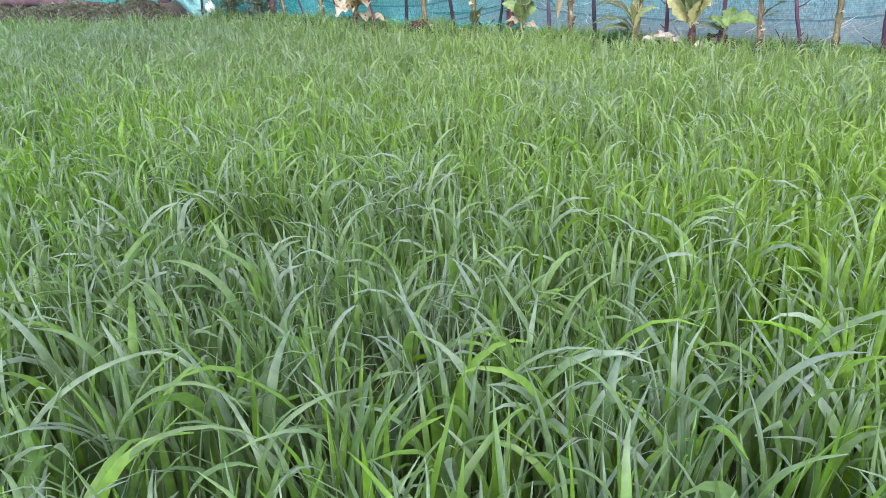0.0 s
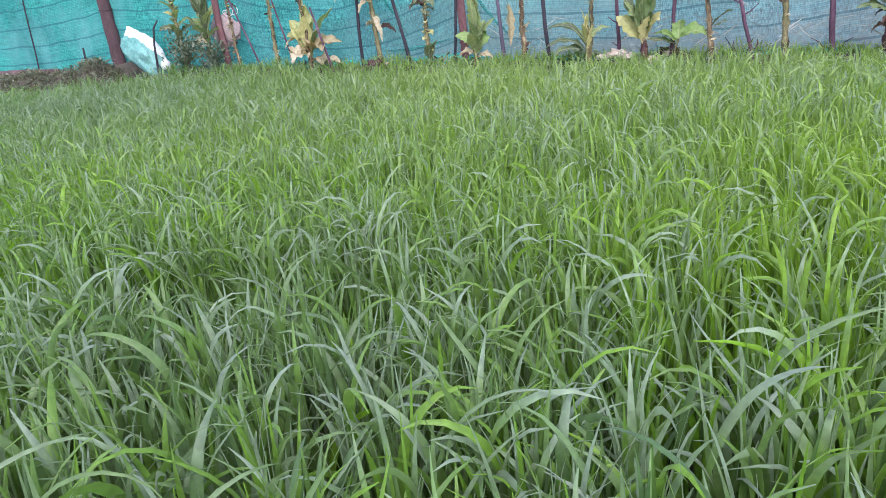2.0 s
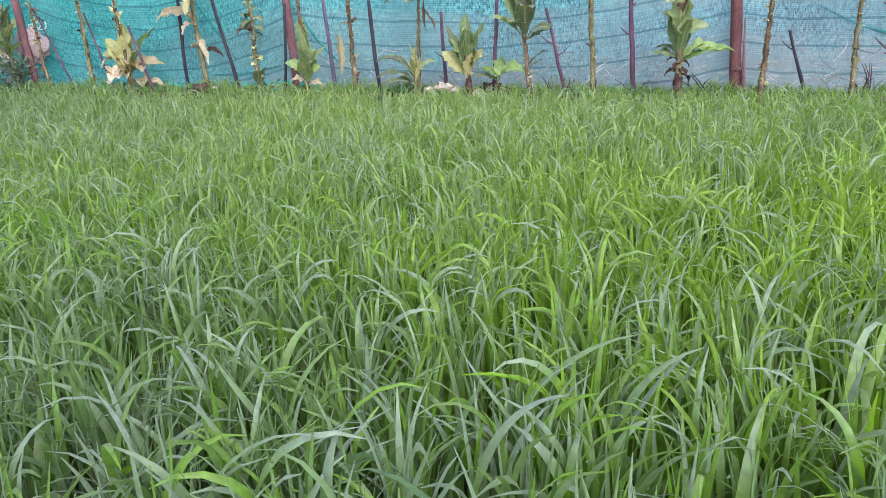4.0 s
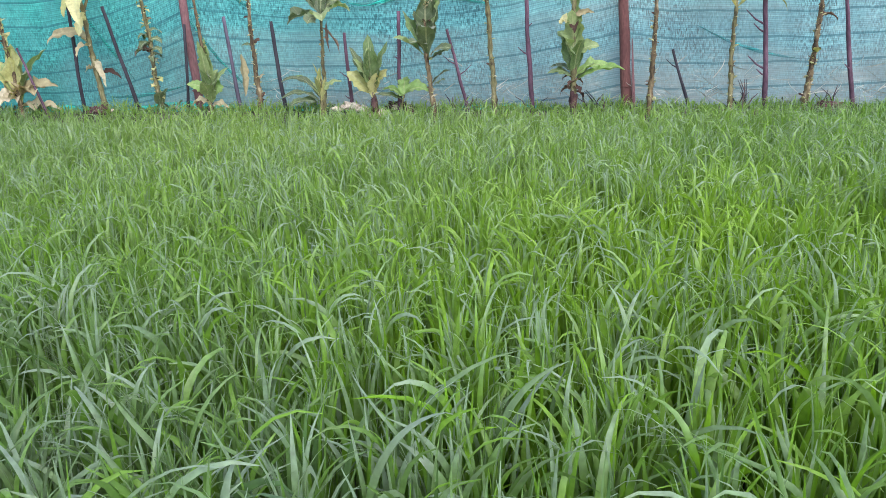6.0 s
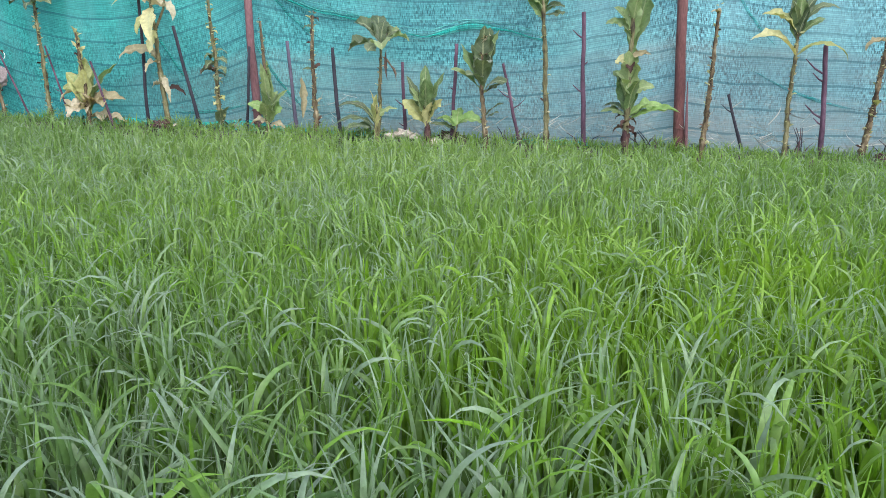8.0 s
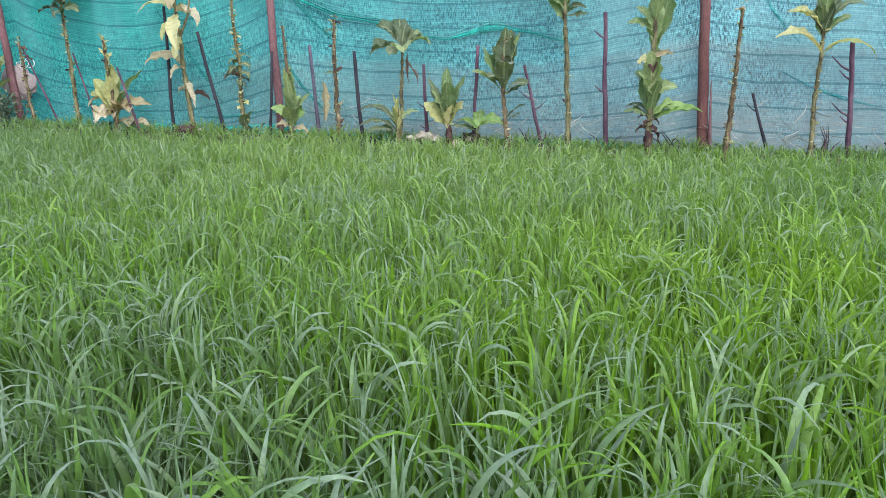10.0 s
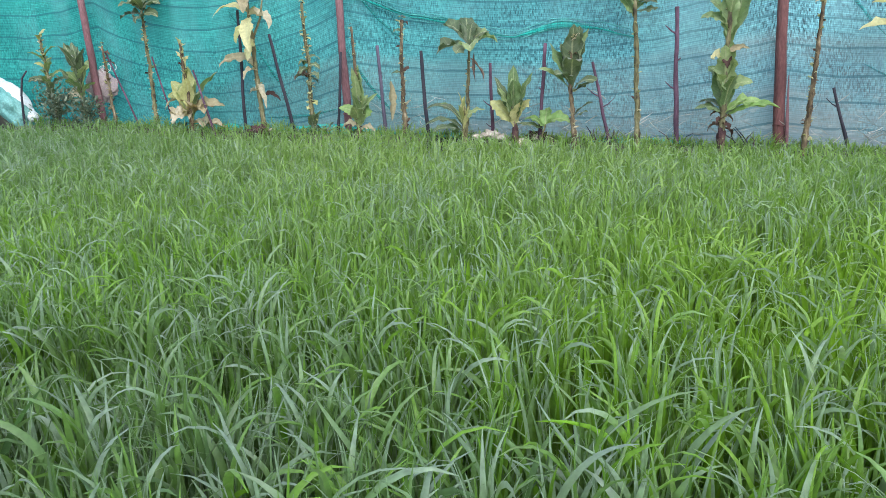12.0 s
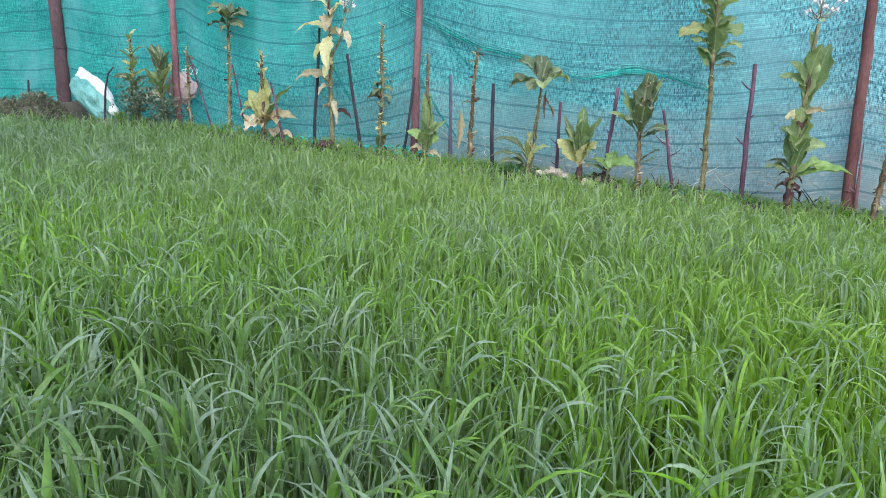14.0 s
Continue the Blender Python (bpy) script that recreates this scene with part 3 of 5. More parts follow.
# ---- the grass crop ----
def build_grass():
    rng = np.random.default_rng(4)

    def sow(x0, x1, y0, y1, per_m2, leaves, segs, across, wide, keep=None):
        n = int((x1 - x0) * (y1 - y0) * per_m2)
        p = np.stack([rng.uniform(x0, x1, n), rng.uniform(y0, y1, n)], 1)
        if keep is not None:
            p = p[keep(p[:, 0], p[:, 1])]
        # stands thicker and thinner in clumps
        lush = np.array([noise.noise(Vector((a * 2.6, b * 2.6, 3.0))) for a, b in p])
        hollow = np.array([noise.noise(Vector((a * 5.2, b * 5.2, 9.0))) for a, b in p])
        keep_it = (lush > -0.42) & (hollow > -0.30)
        p, lush = p[keep_it], lush[keep_it]
        n = len(p)
        az0 = rng.uniform(0, 2 * np.pi, n)
        tall = np.clip(rng.normal(1.0, np.interp(p[:, 1], [2.3, 5.0], [0.11, 0.06]), n) * np.interp(p[:, 1], [1.5, 4, 5.8], [1, 0.95, 0.9]) + 0.14 * lush, 0.6, 1.18)
        vs, fs, marks, off = [], [], [], 0
        for k in range(leaves):
            r = k / max(leaves - 1, 1)
            az = az0 + np.pi * k + rng.normal(0, 0.5, n)
            xy = p + rng.normal(0, 0.006, (n, 2))
            calm = np.interp(p[:, 1], [2.6, 4.6], [1, 0.45])
            height = tall * (0.10 + 0.22 * r) * (1 + calm * rng.uniform(-0.2, 0.18, n))
            length = tall * rng.uniform(0.14, 0.30, n) * np.interp(xy[:, 1], [0.8, 1.5, 2.3, 4.6, 5.8], [1.25, 1.05, 0.92, 0.82, 0.62])
            tilt = np.abs(rng.normal(0.05, 0.07, n))
            stiff = rng.random(n) < np.interp(xy[:, 1], [1.0, 2.2, 5.0], [0.54, 0.40, 0.26])
            bend = np.where(stiff, rng.uniform(0.05, 0.5, n), rng.uniform(0.9, 2.3, n)) * np.interp(xy[:, 1], [3.0, 4.6], [1.0, 1.15])
            # the tips reach a common height, whatever the bend
            rise = np.where(stiff, 0.97, 1 - 0.11 * bend ** 1.3)
            height = np.clip(height, 0.05, np.maximum(0.06, np.interp(xy[:, 1], [0.9, 1.6], [0.455, 0.49]) * rng.uniform(0.84, 1.02, n) - rise * length))
            width = np.where(stiff, 0.9, 1.0) * wide * np.clip(np.exp(rng.normal(-0.3, 0.30, n)), 0.35, 1.1) * tall * np.interp(xy[:, 1], [0.8, 1.5, 2.3, 4.5, 5.8], [1.30, 1.04, 0.92, 0.86, 0.80])
            v, f = blades(rng, xy, ground_z(xy[:, 0], xy[:, 1]) - 0.01, height, length, width, az, tilt, bend, segs, across, 0.26, 0.55, 2.35, marks, 2.3)
            vs.append(v)
            fs.append(f + off)
            off += len(v)
        return np.concatenate(vs), np.concatenate(fs), np.concatenate(marks)

    front = sow(-1.1, 2.5, 0.15, 1.5, 470, 6, 11, 3, 0.0150)
    near = sow(-2.6, 3.7, 1.5, 2.3, 600, 6, 9, 3, 0.0145)
    mid = sow(-5.9, 5.0, 2.3, 4.2, 600, 6, 6, 2, 0.0142, lambda x, y: (x > 1.3 - 1.62 * y) & (x < 2.1 + 0.66 * y))
    far = sow(-7.2, 5.6, 4.2, 5.9, 500, 5, 5, 2, 0.0150, lambda x, y: (y < 5.35 + np.clip((x + 4.4) / 1.2, 0, 0.5)))
    # the rest of the field, sown thinner
    def outside(x, y):
        sown = ((y > 0.15) & (y < 1.5) & (x > -1.1) & (x < 2.5)) | ((y >= 1.5) & (y < 2.3) & (x > -2.6) & (x < 3.7)) | ((y >= 4.2) & (x > -7.2) & (x < 5.6))
        sown |= (y >= 2.3) & (y < 4.2) & (x > 1.3 - 1.62 * y) & (x < 2.1 + 0.66 * y)
        return ~sown & ((x > -4.2) | (y < 5.3))

    rest = sow(-9.0, 7.5, -2.2, 5.9, 205, 4, 3, 2, 0.032, outside)
    beds, fs, off = (front, near, mid, far, rest), [], 0
    for bed in beds:
        fs.append(bed[1] + off)
        off += len(bed[0])
    v, f = np.concatenate([bed[0] for bed in beds]), np.concatenate(fs)
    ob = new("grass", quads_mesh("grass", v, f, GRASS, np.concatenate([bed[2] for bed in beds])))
    tagged(ob, "dense knee-high green fodder grass covering the whole field", "grass", kind="stuff")
    return ob


GRASS_FIELD = build_grass()


def blade_mesh(name, mat, length, width, bend, seed):
    rng = np.random.default_rng(seed)
    one = np.ones(1)
    marks = []
    v, f = blades(rng, np.zeros((1, 2)), np.zeros(1), one * 0.16, one * length, one * width, np.zeros(1), one * 0.08, one * bend, 10, 3, 0.26, 0.55, 1.7, marks, 2.0)
    return quads_mesh(name, v, f, mat, marks[0])


def front_blades():
    """The large blades of the front edge, one by one."""
    rnd = random.Random(21)
    kinds = [blade_mesh("grass_blade", GRASS, 0.26 + 0.025 * (k % 5), 0.0135 + 0.0016 * (k % 4), 0.7 + 0.11 * k, k) for k in range(14)]
    for k in range(120):
        x, y = rnd.uniform(-0.2, 2.3), rnd.uniform(0.78, 1.5)
        q = rnd.uniform(0.85, 1.12)
        part("grass_blade", kinds[k % 14], GRASS_FIELD, pose(x, y, gz(x, y) - 0.01, rnd.uniform(-6, 6), rnd.uniform(-6, 6), rnd.uniform(0, 360)) @ Matrix.Diagonal((q, q, q, 1)))
    # the pale upright ones that stand clear: tip, lean to the right in degrees
    straight = [blade_mesh("grass_blade", GREYBLADE, 0.20, 0.0095, 0.35 + 0.2 * k, 30 + k) for k in range(3)]
    for k, (x, y, z, lean) in enumerate([(1.226, 1.084, 0.469, 2), (1.441, 1.09, 0.445, -18), (1.138, 1.703, 0.482, 3), (1.728, 1.112, 0.469, 4), (1.732, 1.088, 0.419, 2), (1.134, 0.99, 0.468, -3),
                                         (1.332, 1.501, 0.469, 2), (1.15, 1.55, 0.47, 5), (0.95, 1.33, 0.46, -6), (0.7, 1.25, 0.47, 8), (1.5, 1.5, 0.455, -4)]):
        m = pose(0, 0, 0, 0, lean, 0) @ pose(0, 0, 0, 0, 0, -90)
        tip = m @ Vector(straight[k % 3].vertices[31].co)
        part("grass_blade", straight[k % 3], GRASS_FIELD, Matrix.Translation((x - tip.x, y - tip.y, z - tip.z)) @ m, "upright grey-green blade")


front_blades()


def large_blade(x, y, heading, height, length, width, tilt, bend):
    """One broad leaf that stands out at the edge of the field: its foot, heading in degrees, sheath, blade, lean and bend."""
    rng, one, marks = np.random.default_rng(int(1000 * x + 77 * y)), np.ones(1), []
    face = 0.75 if math.cos(radians(heading)) > 0 else -0.75
    v, f = blades(rng, np.zeros((1, 2)), np.zeros(1), one * height, one * length, one * width * 0.88, one * radians(heading), one * radians(tilt), one * radians(bend), 13, 3, 0.26, 0.6, 1.7, marks, 2.6, face)
    part("grass_blade", quads_mesh("grass_blade", v, f, GREYBLADE, marks[0]), GRASS_FIELD, Matrix.Translation((x, y, gz(x, y) - 0.01)), "broad arching blade")


large_blade(0.36, 0.66, 207, 0.25, 0.25, 0.019, 9, 43)
large_blade(0.52, 0.69, 207, 0.36, 0.15, 0.015, 16, 57)
large_blade(0.60, 0.68, 207, 0.34, 0.15, 0.014, 16, 28)
large_blade(0.57, 0.72, 207, 0.20, 0.26, 0.015, 5, 6)
large_blade(0.32, 0.35, 27, 0.38, 0.29, 0.012, 28, 102)
large_blade(0.56, 0.47, 27, 0.30, 0.33, 0.008, 8, 152)
large_blade(0.64, 0.37, 27, 0.28, 0.35, 0.009, 8, 131)
large_blade(0.40, 0.88, 27, 0.18, 0.33, 0.020, 26, 0)
large_blade(0.49, 0.87, 207, 0.28, 0.30, 0.019, -5, 124)
large_blade(0.77, 0.47, 27, 0.37, 0.20, 0.009, 13, 127)
large_blade(1.11, 1.13, 207, 0.20, 0.28, 0.017, 11, 19)
large_blade(1.20, 1.07, 207, 0.36, 0.17, 0.015, 24, 36)
large_blade(0.89, 0.75, 27, 0.16, 0.34, 0.016, 18, 13)
large_blade(1.08, 0.87, 207, 0.25, 0.22, 0.015, 5, 4)
large_blade(1.06, 0.79, 27, 0.22, 0.36, 0.008, -5, 121)
large_blade(1.04, 0.71, 27, 0.13, 0.37, 0.012, 7, 44)
large_blade(1.25, 0.94, 207, 0.26, 0.21, 0.012, 6, 27)
large_blade(1.32, 0.99, 207, 0.19, 0.29, 0.013, 12, 11)
large_blade(1.10, 1.25, 27, 0.19, 0.29, 0.016, 8, 27)
large_blade(1.61, 1.09, 207, 0.32, 0.21, 0.011, 25, 27)
large_blade(1.39, 1.15, 207, 0.24, 0.23, 0.015, 3, 16)
large_blade(1.18, 0.78, 27, 0.18, 0.32, 0.016, 23, 0)
large_blade(1.31, 0.89, 27, 0.32, 0.22, 0.015, 17, 60)
large_blade(1.61, 1.06, 14, 0.20, 0.34, 0.019, -5, 90)
large_blade(1.34, 1.08, 14, 0.12, 0.49, 0.019, 12, 77)
large_blade(1.34, 1.13, 194, 0.24, 0.23, 0.017, -1, 20)
large_blade(1.59, 1.07, 7, 0.08, 0.42, 0.019, -2, 57)
large_blade(1.86, 1.08, 7, 0.25, 0.22, 0.019, 11, 1)

# ---- the fence: net and posts ----
# x, y, foot z, top x, top z, radius, material, label
POSTS = [
    (-4.90, 6.22, 0.50, -5.02, 2.10, 0.066, DARKBARK, "thick dark brown round wooden fence post, leaning slightly"),
    (-3.35, 6.10, 0.28, -3.45, 2.12, 0.034, PINKBARK, "slim faded red wooden fence post behind tobacco stalks"),
    (-0.80, 6.05, 0.12, -0.812, 2.12, 0.034, PINKBARK, "slim faded red wooden fence post tied to the net"),
    (2.832, 6.0, -0.05, 2.735, 2.12, 0.041, REDBARK, "reddish brown round wooden fence post with peeling bark"),
    (6.3, 6.0, -0.2, 6.25, 2.12, 0.046, REDBARK, "reddish brown round wooden fence post"),
    (-7.6, 6.2, 0.2, -7.65, 2.10, 0.05, DARKBARK, "dark brown round wooden fence post"),
]


def sag(x):
    """How far the net hangs down between its posts."""
    xs = [-7.6, -4.95, -3.4, -0.8, 2.76, 6.3]
    deep = [0.10, 0.08, 0.38, 0.27, 0.20]
    for a, b, d in zip(xs, xs[1:], deep):
        if a <= x < b:
            s = (x - a) / (b - a)
            return -d * 4 * s * (1 - s)
    return 0.0


def net_y(x, z):
    s = 0.05 * math.sin(x * 1.7 + z) + 0.035 * noise.noise(Vector((x * 1.3, z * 1.1, 2))) + 0.014 * noise.noise(Vector((x * 6, z * 2.0, 7)))
    # folds that run slantwise down from the posts
    lean = 0.55 * math.sin(x * 1.05 + 2.2)
    fold = noise.noise(Vector(((x + lean * z) * 5.5, (z - lean * x) * 0.7, 11))) + 0.5 * noise.noise(Vector(((x - lean * z) * 12, z * 1.1, 5)))
    s += 0.030 * fold
    return 6.17 + max(-0.07, s) + (0.16 if x < -3.0 else 0.0) * min(1, (-3.0 - x) / 1.5)


def build_net():
    nx, nz = 560, 54
    verts, uvs = [], []
    for i in range(nx + 1):
        x = -9.5 + 18.0 * i / nx
        lift = sag(x)
        top = 2.34 - 0.24 * math.exp(-((x - 2.05) / 0.4) ** 2)
        foot = max(gz(x, 6.15) - 0.03, 0.52 if x < -4.4 else -9) if x > -9 else 0.4
        for j in range(nz + 1):
            v = j / nz
            flat = foot + (top - foot) * v
            z = flat + lift * v ** 0.55 + 0.012 * noise.noise(Vector((x * 3, v * 3, 1)))
            verts.append((x, net_y(x, z), z))
            uvs.append((x + 9.5, flat))
    faces = [(i * (nz + 1) + j, (i + 1) * (nz + 1) + j, (i + 1) * (nz + 1) + j + 1, i * (nz + 1) + j + 1) for i in range(nx) for j in range(nz)]
    me = mesh_of("shade_net", verts, faces, NET)
    lay = me.uv_layers.new(name="cloth")
    idx = [0] * len(me.loops)
    me.loops.foreach_get("vertex_index", idx)
    lay.data.foreach_set("uv", [c for k in idx for c in uvs[k]])
    ob = thing("net_fence", (0, 6.17, 0))
    tagged(ob, "turquoise green woven shade net hung sagging between wooden posts", "fence")
    part("shade_net", me, ob, Matrix.Translation((0, -6.17, 0)))
    # the bunched lower hem of the upper length of net
    way = [(-1.0, 1.80), (-0.63, 1.66), (-0.26, 1.50), (0.2, 1.40), (0.62, 1.275), (0.85, 1.30), (1.1, 1.35), (1.43, 1.29), (1.71, 1.215)]
    def along_hem(s):
        t = s * (len(way) - 1)
        a = min(int(t), len(way) - 2)
        q = t - a
        p0, p1, p2, p3 = way[max(a - 1, 0)], way[a], way[a + 1], way[min(a + 2, len(way) - 1)]
        return [0.5 * (2 * p1[c] + (p2[c] - p0[c]) * q + (2 * p0[c] - 5 * p1[c] + 4 * p2[c] - p3[c]) * q * q + (3 * p1[c] - p0[c] - 3 * p2[c] + p3[c]) * q ** 3) for c in (0, 1)]

    # one gathered fold, and loose strands that wander above and below it
    for strand, (lift, wide, swell, name, words) in enumerate(((0.0, 0.006, 0.026, "hem", "bright bunched hem of the net"), (0.022, 0.004, 0.006, "loose_strand", "pale loose strand of the hem"),
                                                             (-0.02, 0.003, 0.003, "loose_strand", "pale loose strand of the hem"), (0.05, 0.0035, 0.002, "loose_strand", "pale loose strand of the hem"))):
        verts, uvs, m = [], [], 150
        for i in range(m + 1):
            x, z = along_hem(i / m)
            z += lift * (1 + 0.8 * noise.noise(Vector((x * 2.2, strand * 3, 1)))) + 0.012 * noise.noise(Vector((x * 6, strand * 7, 2)))
            fat = max(0.0015, wide * (1 + 1.1 * noise.noise(Vector((x * 5, strand, 5)))) + swell * math.exp(-((x - 1.05) / 0.2) ** 2))
            for j in range(6):
                k = j / 5 - 0.5
                verts.append((x, net_y(x, z) - 0.025 - 0.012 * math.cos(k * 3) + 0.01 * noise.noise(Vector((x * 14, j * 0.9, 3))), z + 2 * fat * k))
                uvs.append((x + 6, 3 + k * 0.05))
        faces = [(i * 6 + j, i * 6 + j + 1, i * 6 + j + 7, i * 6 + j + 6) for i in range(m) for j in range(5)]
        me = mesh_of(name, verts, faces, HEM if strand == 0 else STRAND)
        lay = me.uv_layers.new(name="cloth")
        idx = [0] * len(me.loops)
        me.loops.foreach_get("vertex_index", idx)
        lay.data.foreach_set("uv", [c for k in idx for c in uvs[k]])
        part(name, me, ob, Matrix.Translation((0, -6.17, 0)), words)
    # folds of the net gathered on the earth at its foot
    for k, (x0, x1, high) in enumerate(((-2.55, -1.72, 0.045), (-1.45, -0.35, 0.06), (-0.2, 0.5, 0.03), (1.3, 2.25, 0.03))):
        verts, uvs, m = [], [], 60
        for i in range(m + 1):
            x = x0 + (x1 - x0) * i / m
            tall = high * (0.25 + math.sin(math.pi * i / m)) * (1 + 0.7 * noise.noise(Vector((x * 5, k, 8))))
            z = float(bund_top(x, 5.98)) - 0.01
            for j in range(7):
                q = j / 6
                verts.append((x, 6.0 + 0.13 * q + 0.03 * noise.noise(Vector((x * 9, q * 3, k))), z + tall * math.sin(math.pi * min(1, q * 0.75)) + 0.012 * noise.noise(Vector((x * 16, q * 4, 2)))))
                uvs.append((x + 6, 3 + q * 0.1))
        faces = [(i * 7 + j, (i + 1) * 7 + j, (i + 1) * 7 + j + 1, i * 7 + j + 1) for i in range(m) for j in range(6)]
        me = mesh_of("foot_fold", verts, faces, HEM)
        lay = me.uv_layers.new(name="cloth")
        idx = [0] * len(me.loops)
        me.loops.foreach_get("vertex_index", idx)
        lay.data.foreach_set("uv", [c for q in idx for c in uvs[q]])
        part("foot_fold", me, ob, Matrix.Translation((0, -6.17, 0)), "emerald fold of net gathered on the earth")
    # pulled creases in the cloth, coloured lighter for the light they catch
    for k, (x0, z0, x1, z1, bow) in enumerate([(-0.78, 1.85, -0.2, 1.25, -0.08), (-0.85, 1.30, -0.35, 0.62, -0.05), (-1.35, 0.78, -1.9, 1.62, 0.05),
                                               (-1.65, 0.66, -0.9, 0.72, -0.03), (3.1, 1.75, 3.55, 1.15, -0.04), (3.4, 0.95, 4.3, 0.62, -0.05), (-0.6, 1.62, 0.5, 1.42, -0.05)]):
        verts, m = [], 40
        for i in range(m + 1):
            s = i / m
            x, z = x0 + (x1 - x0) * s, z0 + (z1 - z0) * s + bow * math.sin(math.pi * s) + 0.006 * noise.noise(Vector((s * 9, k, 0)))
            w = 0.017 * math.sin(math.pi * min(1, max(0.02, s))) * (1 + 0.6 * noise.noise(Vector((s * 6, k, 4))))
            steep = abs(z1 - z0) / (abs(z1 - z0) + abs(x1 - x0))
            for j, d in enumerate((-1, 0, 1)):
                verts.append((x + d * w * steep, net_y(x, z) - 0.012 - (0.012 if j == 1 else 0.0), z + d * w * (1 - steep)))
        faces = [(i * 3 + j, i * 3 + j + 1, i * 3 + j + 4, i * 3 + j + 3) for i in range(m) for j in range(2)]
        me = mesh_of("crease", verts, faces, CREASE)
        lay = me.uv_layers.new(name="cloth")
        idx = [0] * len(me.loops)
        me.loops.foreach_get("vertex_index", idx)
        lay.data.foreach_set("uv", [c for q in idx for c in (verts[q][0] + 9.5, verts[q][2] + 3)])
        part("crease", me, ob, Matrix.Translation((0, -6.17, 0)), "lighter crease pulled in the net")


build_net()


def build_post(i, x, y, foot, tx, top, r, mat, label):
    ob = thing("fence_post", (x, y, foot))
    pts = rod_points((0, 0, -0.15), (tx - x, 0.03, top - foot), 16, 0.006, i + 3)
    part("pole", tube("pole", pts, [r * (1.08 - 0.16 * k / 16) * (1.06 if k % 5 == 2 else 1) for k in range(17)], mat, 12, 0.05, i), ob)
    h = 0.55 if mat is not DARKBARK else 0.86
    c = Vector(pts[0]).lerp(pts[-1], (h + 0.15) / (top - foot + 0.15))
    ring = [c + Vector((math.cos(a) * r * 1.12, math.sin(a) * r * 1.12, 0.008 * math.sin(2 * a))) for a in [k * math.pi / 8 for k in range(17)]]
    part("tie_wire", tube("tie_wire", ring, [0.004] * 17, mat, 5, 0, i), ob)
    if mat is REDBARK and x < 4:
        part("splinter", tube("splinter", [(0.037, -0.03, 0.1), (0.02, -0.034, 0.5), (0.004, -0.034, 0.93)], [0.017, 0.014, 0.004], PINKBARK, 6, 0.1, 9), ob)
    tagged(ob, label, "post", "posts of the net fence")


for i, row in enumerate(POSTS):
    build_post(i, *row)

# ---- stakes in front of the net ----
def stake(i, foot, top, r, mat, twigs=()):
    """foot: x and y; top: x and z; twigs: rows of share of the height, way and length."""
    x, y = foot
    z = gz(x, y)
    ob = thing("stake", (x, y, z))
    # the foot goes on along the lean into the soil
    seen = z + 0.42
    lean = (top[0] - x) / (top[1] - seen)
    a, b = Vector((-lean * 0.42 * 1.1, 0, -0.05)), Vector((top[0] - x, 0.02, top[1] - z))
    pts = rod_points(a, b, 10, r * 0.35, i)
    part("stick", tube("stick", pts, [r * (1.1 - 0.3 * k / 10) for k in range(11)], mat, 8, 0.12, i), ob)
    for j, (h, way, ln) in enumerate(twigs):
        p = a.lerp(b, 0.3 + 0.7 * h)
        tw = [p, p + Vector((way * ln * 0.5, -0.01, ln * 0.28)), p + Vector((way * ln, -0.02, ln * 0.75))]
        part("twig", tube("twig", tw, [r * 0.42, r * 0.3, r * 0.16], mat, 6, 0.1, j), ob)
    words = {PURPLE: "rough purple-brown wooden stake standing in front of the net", BLACKSTICK: "thin blackened stick stuck in the soil before the net",
             GREYSTICK: "grey violet stick stuck in the soil before the net"}[mat]
    tagged(ob, words, "stake", "stakes along the net")


stake(0, (-2.94, 6.0), (-3.17, 1.31), 0.009, PURPLE)
stake(1, (-2.54, 6.0), (-2.68, 1.25), 0.009, PURPLE, [(0.45, -1, 0.06)])
stake(2, (-2.04, 5.82), (-2.16, 1.11), 0.011, PURPLE)
stake(3, (-1.77, 5.97), (-1.74, 1.61), 0.015, BLACKSTICK)
stake(4, (-1.30, 5.95), (-1.45, 1.39), 0.016, BLACKSTICK)
stake(5, (-0.85, 5.93), (-0.78, 1.21), 0.013, BLACKSTICK)
stake(6, (-0.42, 5.95), (-0.455, 1.25), 0.017, GREYSTICK)
stake(7, (-0.03, 5.95), (-0.07, 1.19), 0.018, BLACKSTICK)
stake(8, (0.54, 5.90), (0.53, 1.065), 0.016, PURPLE, [(0.5, -1, 0.07), (0.25, -1, 0.05)])
stake(9, (0.945, 5.85), (0.988, 1.20), 0.018, PURPLE, [(0.55, -1, 0.03)])
stake(10, (1.48, 5.85), (1.36, 1.04), 0.015, PURPLE, [(0.62, -1, 0.10), (0.50, 1, 0.10)])
stake(11, (2.02, 5.90), (1.993, 1.425), 0.020, PURPLE, [(0.80, -1, 0.09), (0.38, -1, 0.09), (0.6, 1, 0.03)])
stake(12, (3.28, 5.95), (3.16, 0.775), 0.014, BLACKSTICK, [(0.75, -1, 0.1)])
stake(13, (3.89, 5.90), (3.84, 1.14), 0.021, PURPLE, [(0.75, -1, 0.16), (0.68, -1, 0.10), (0.36, -1, 0.15), (0.30, -1, 0.08)])
stake(14, (4.57, 5.90), (4.44, 1.20), 0.018, PURPLE, [(0.86, 1, 0.12), (0.3, -1, 0.06)])
stake(15, (-6.24, 6.25), (-6.19, 1.75), 0.009, BLACKSTICK, [(0.6, 1, 0.05), (0.8, -1, 0.04)])
stake(16, (-5.37, 6.15), (-5.36, 1.00), 0.013, BLACKSTICK)

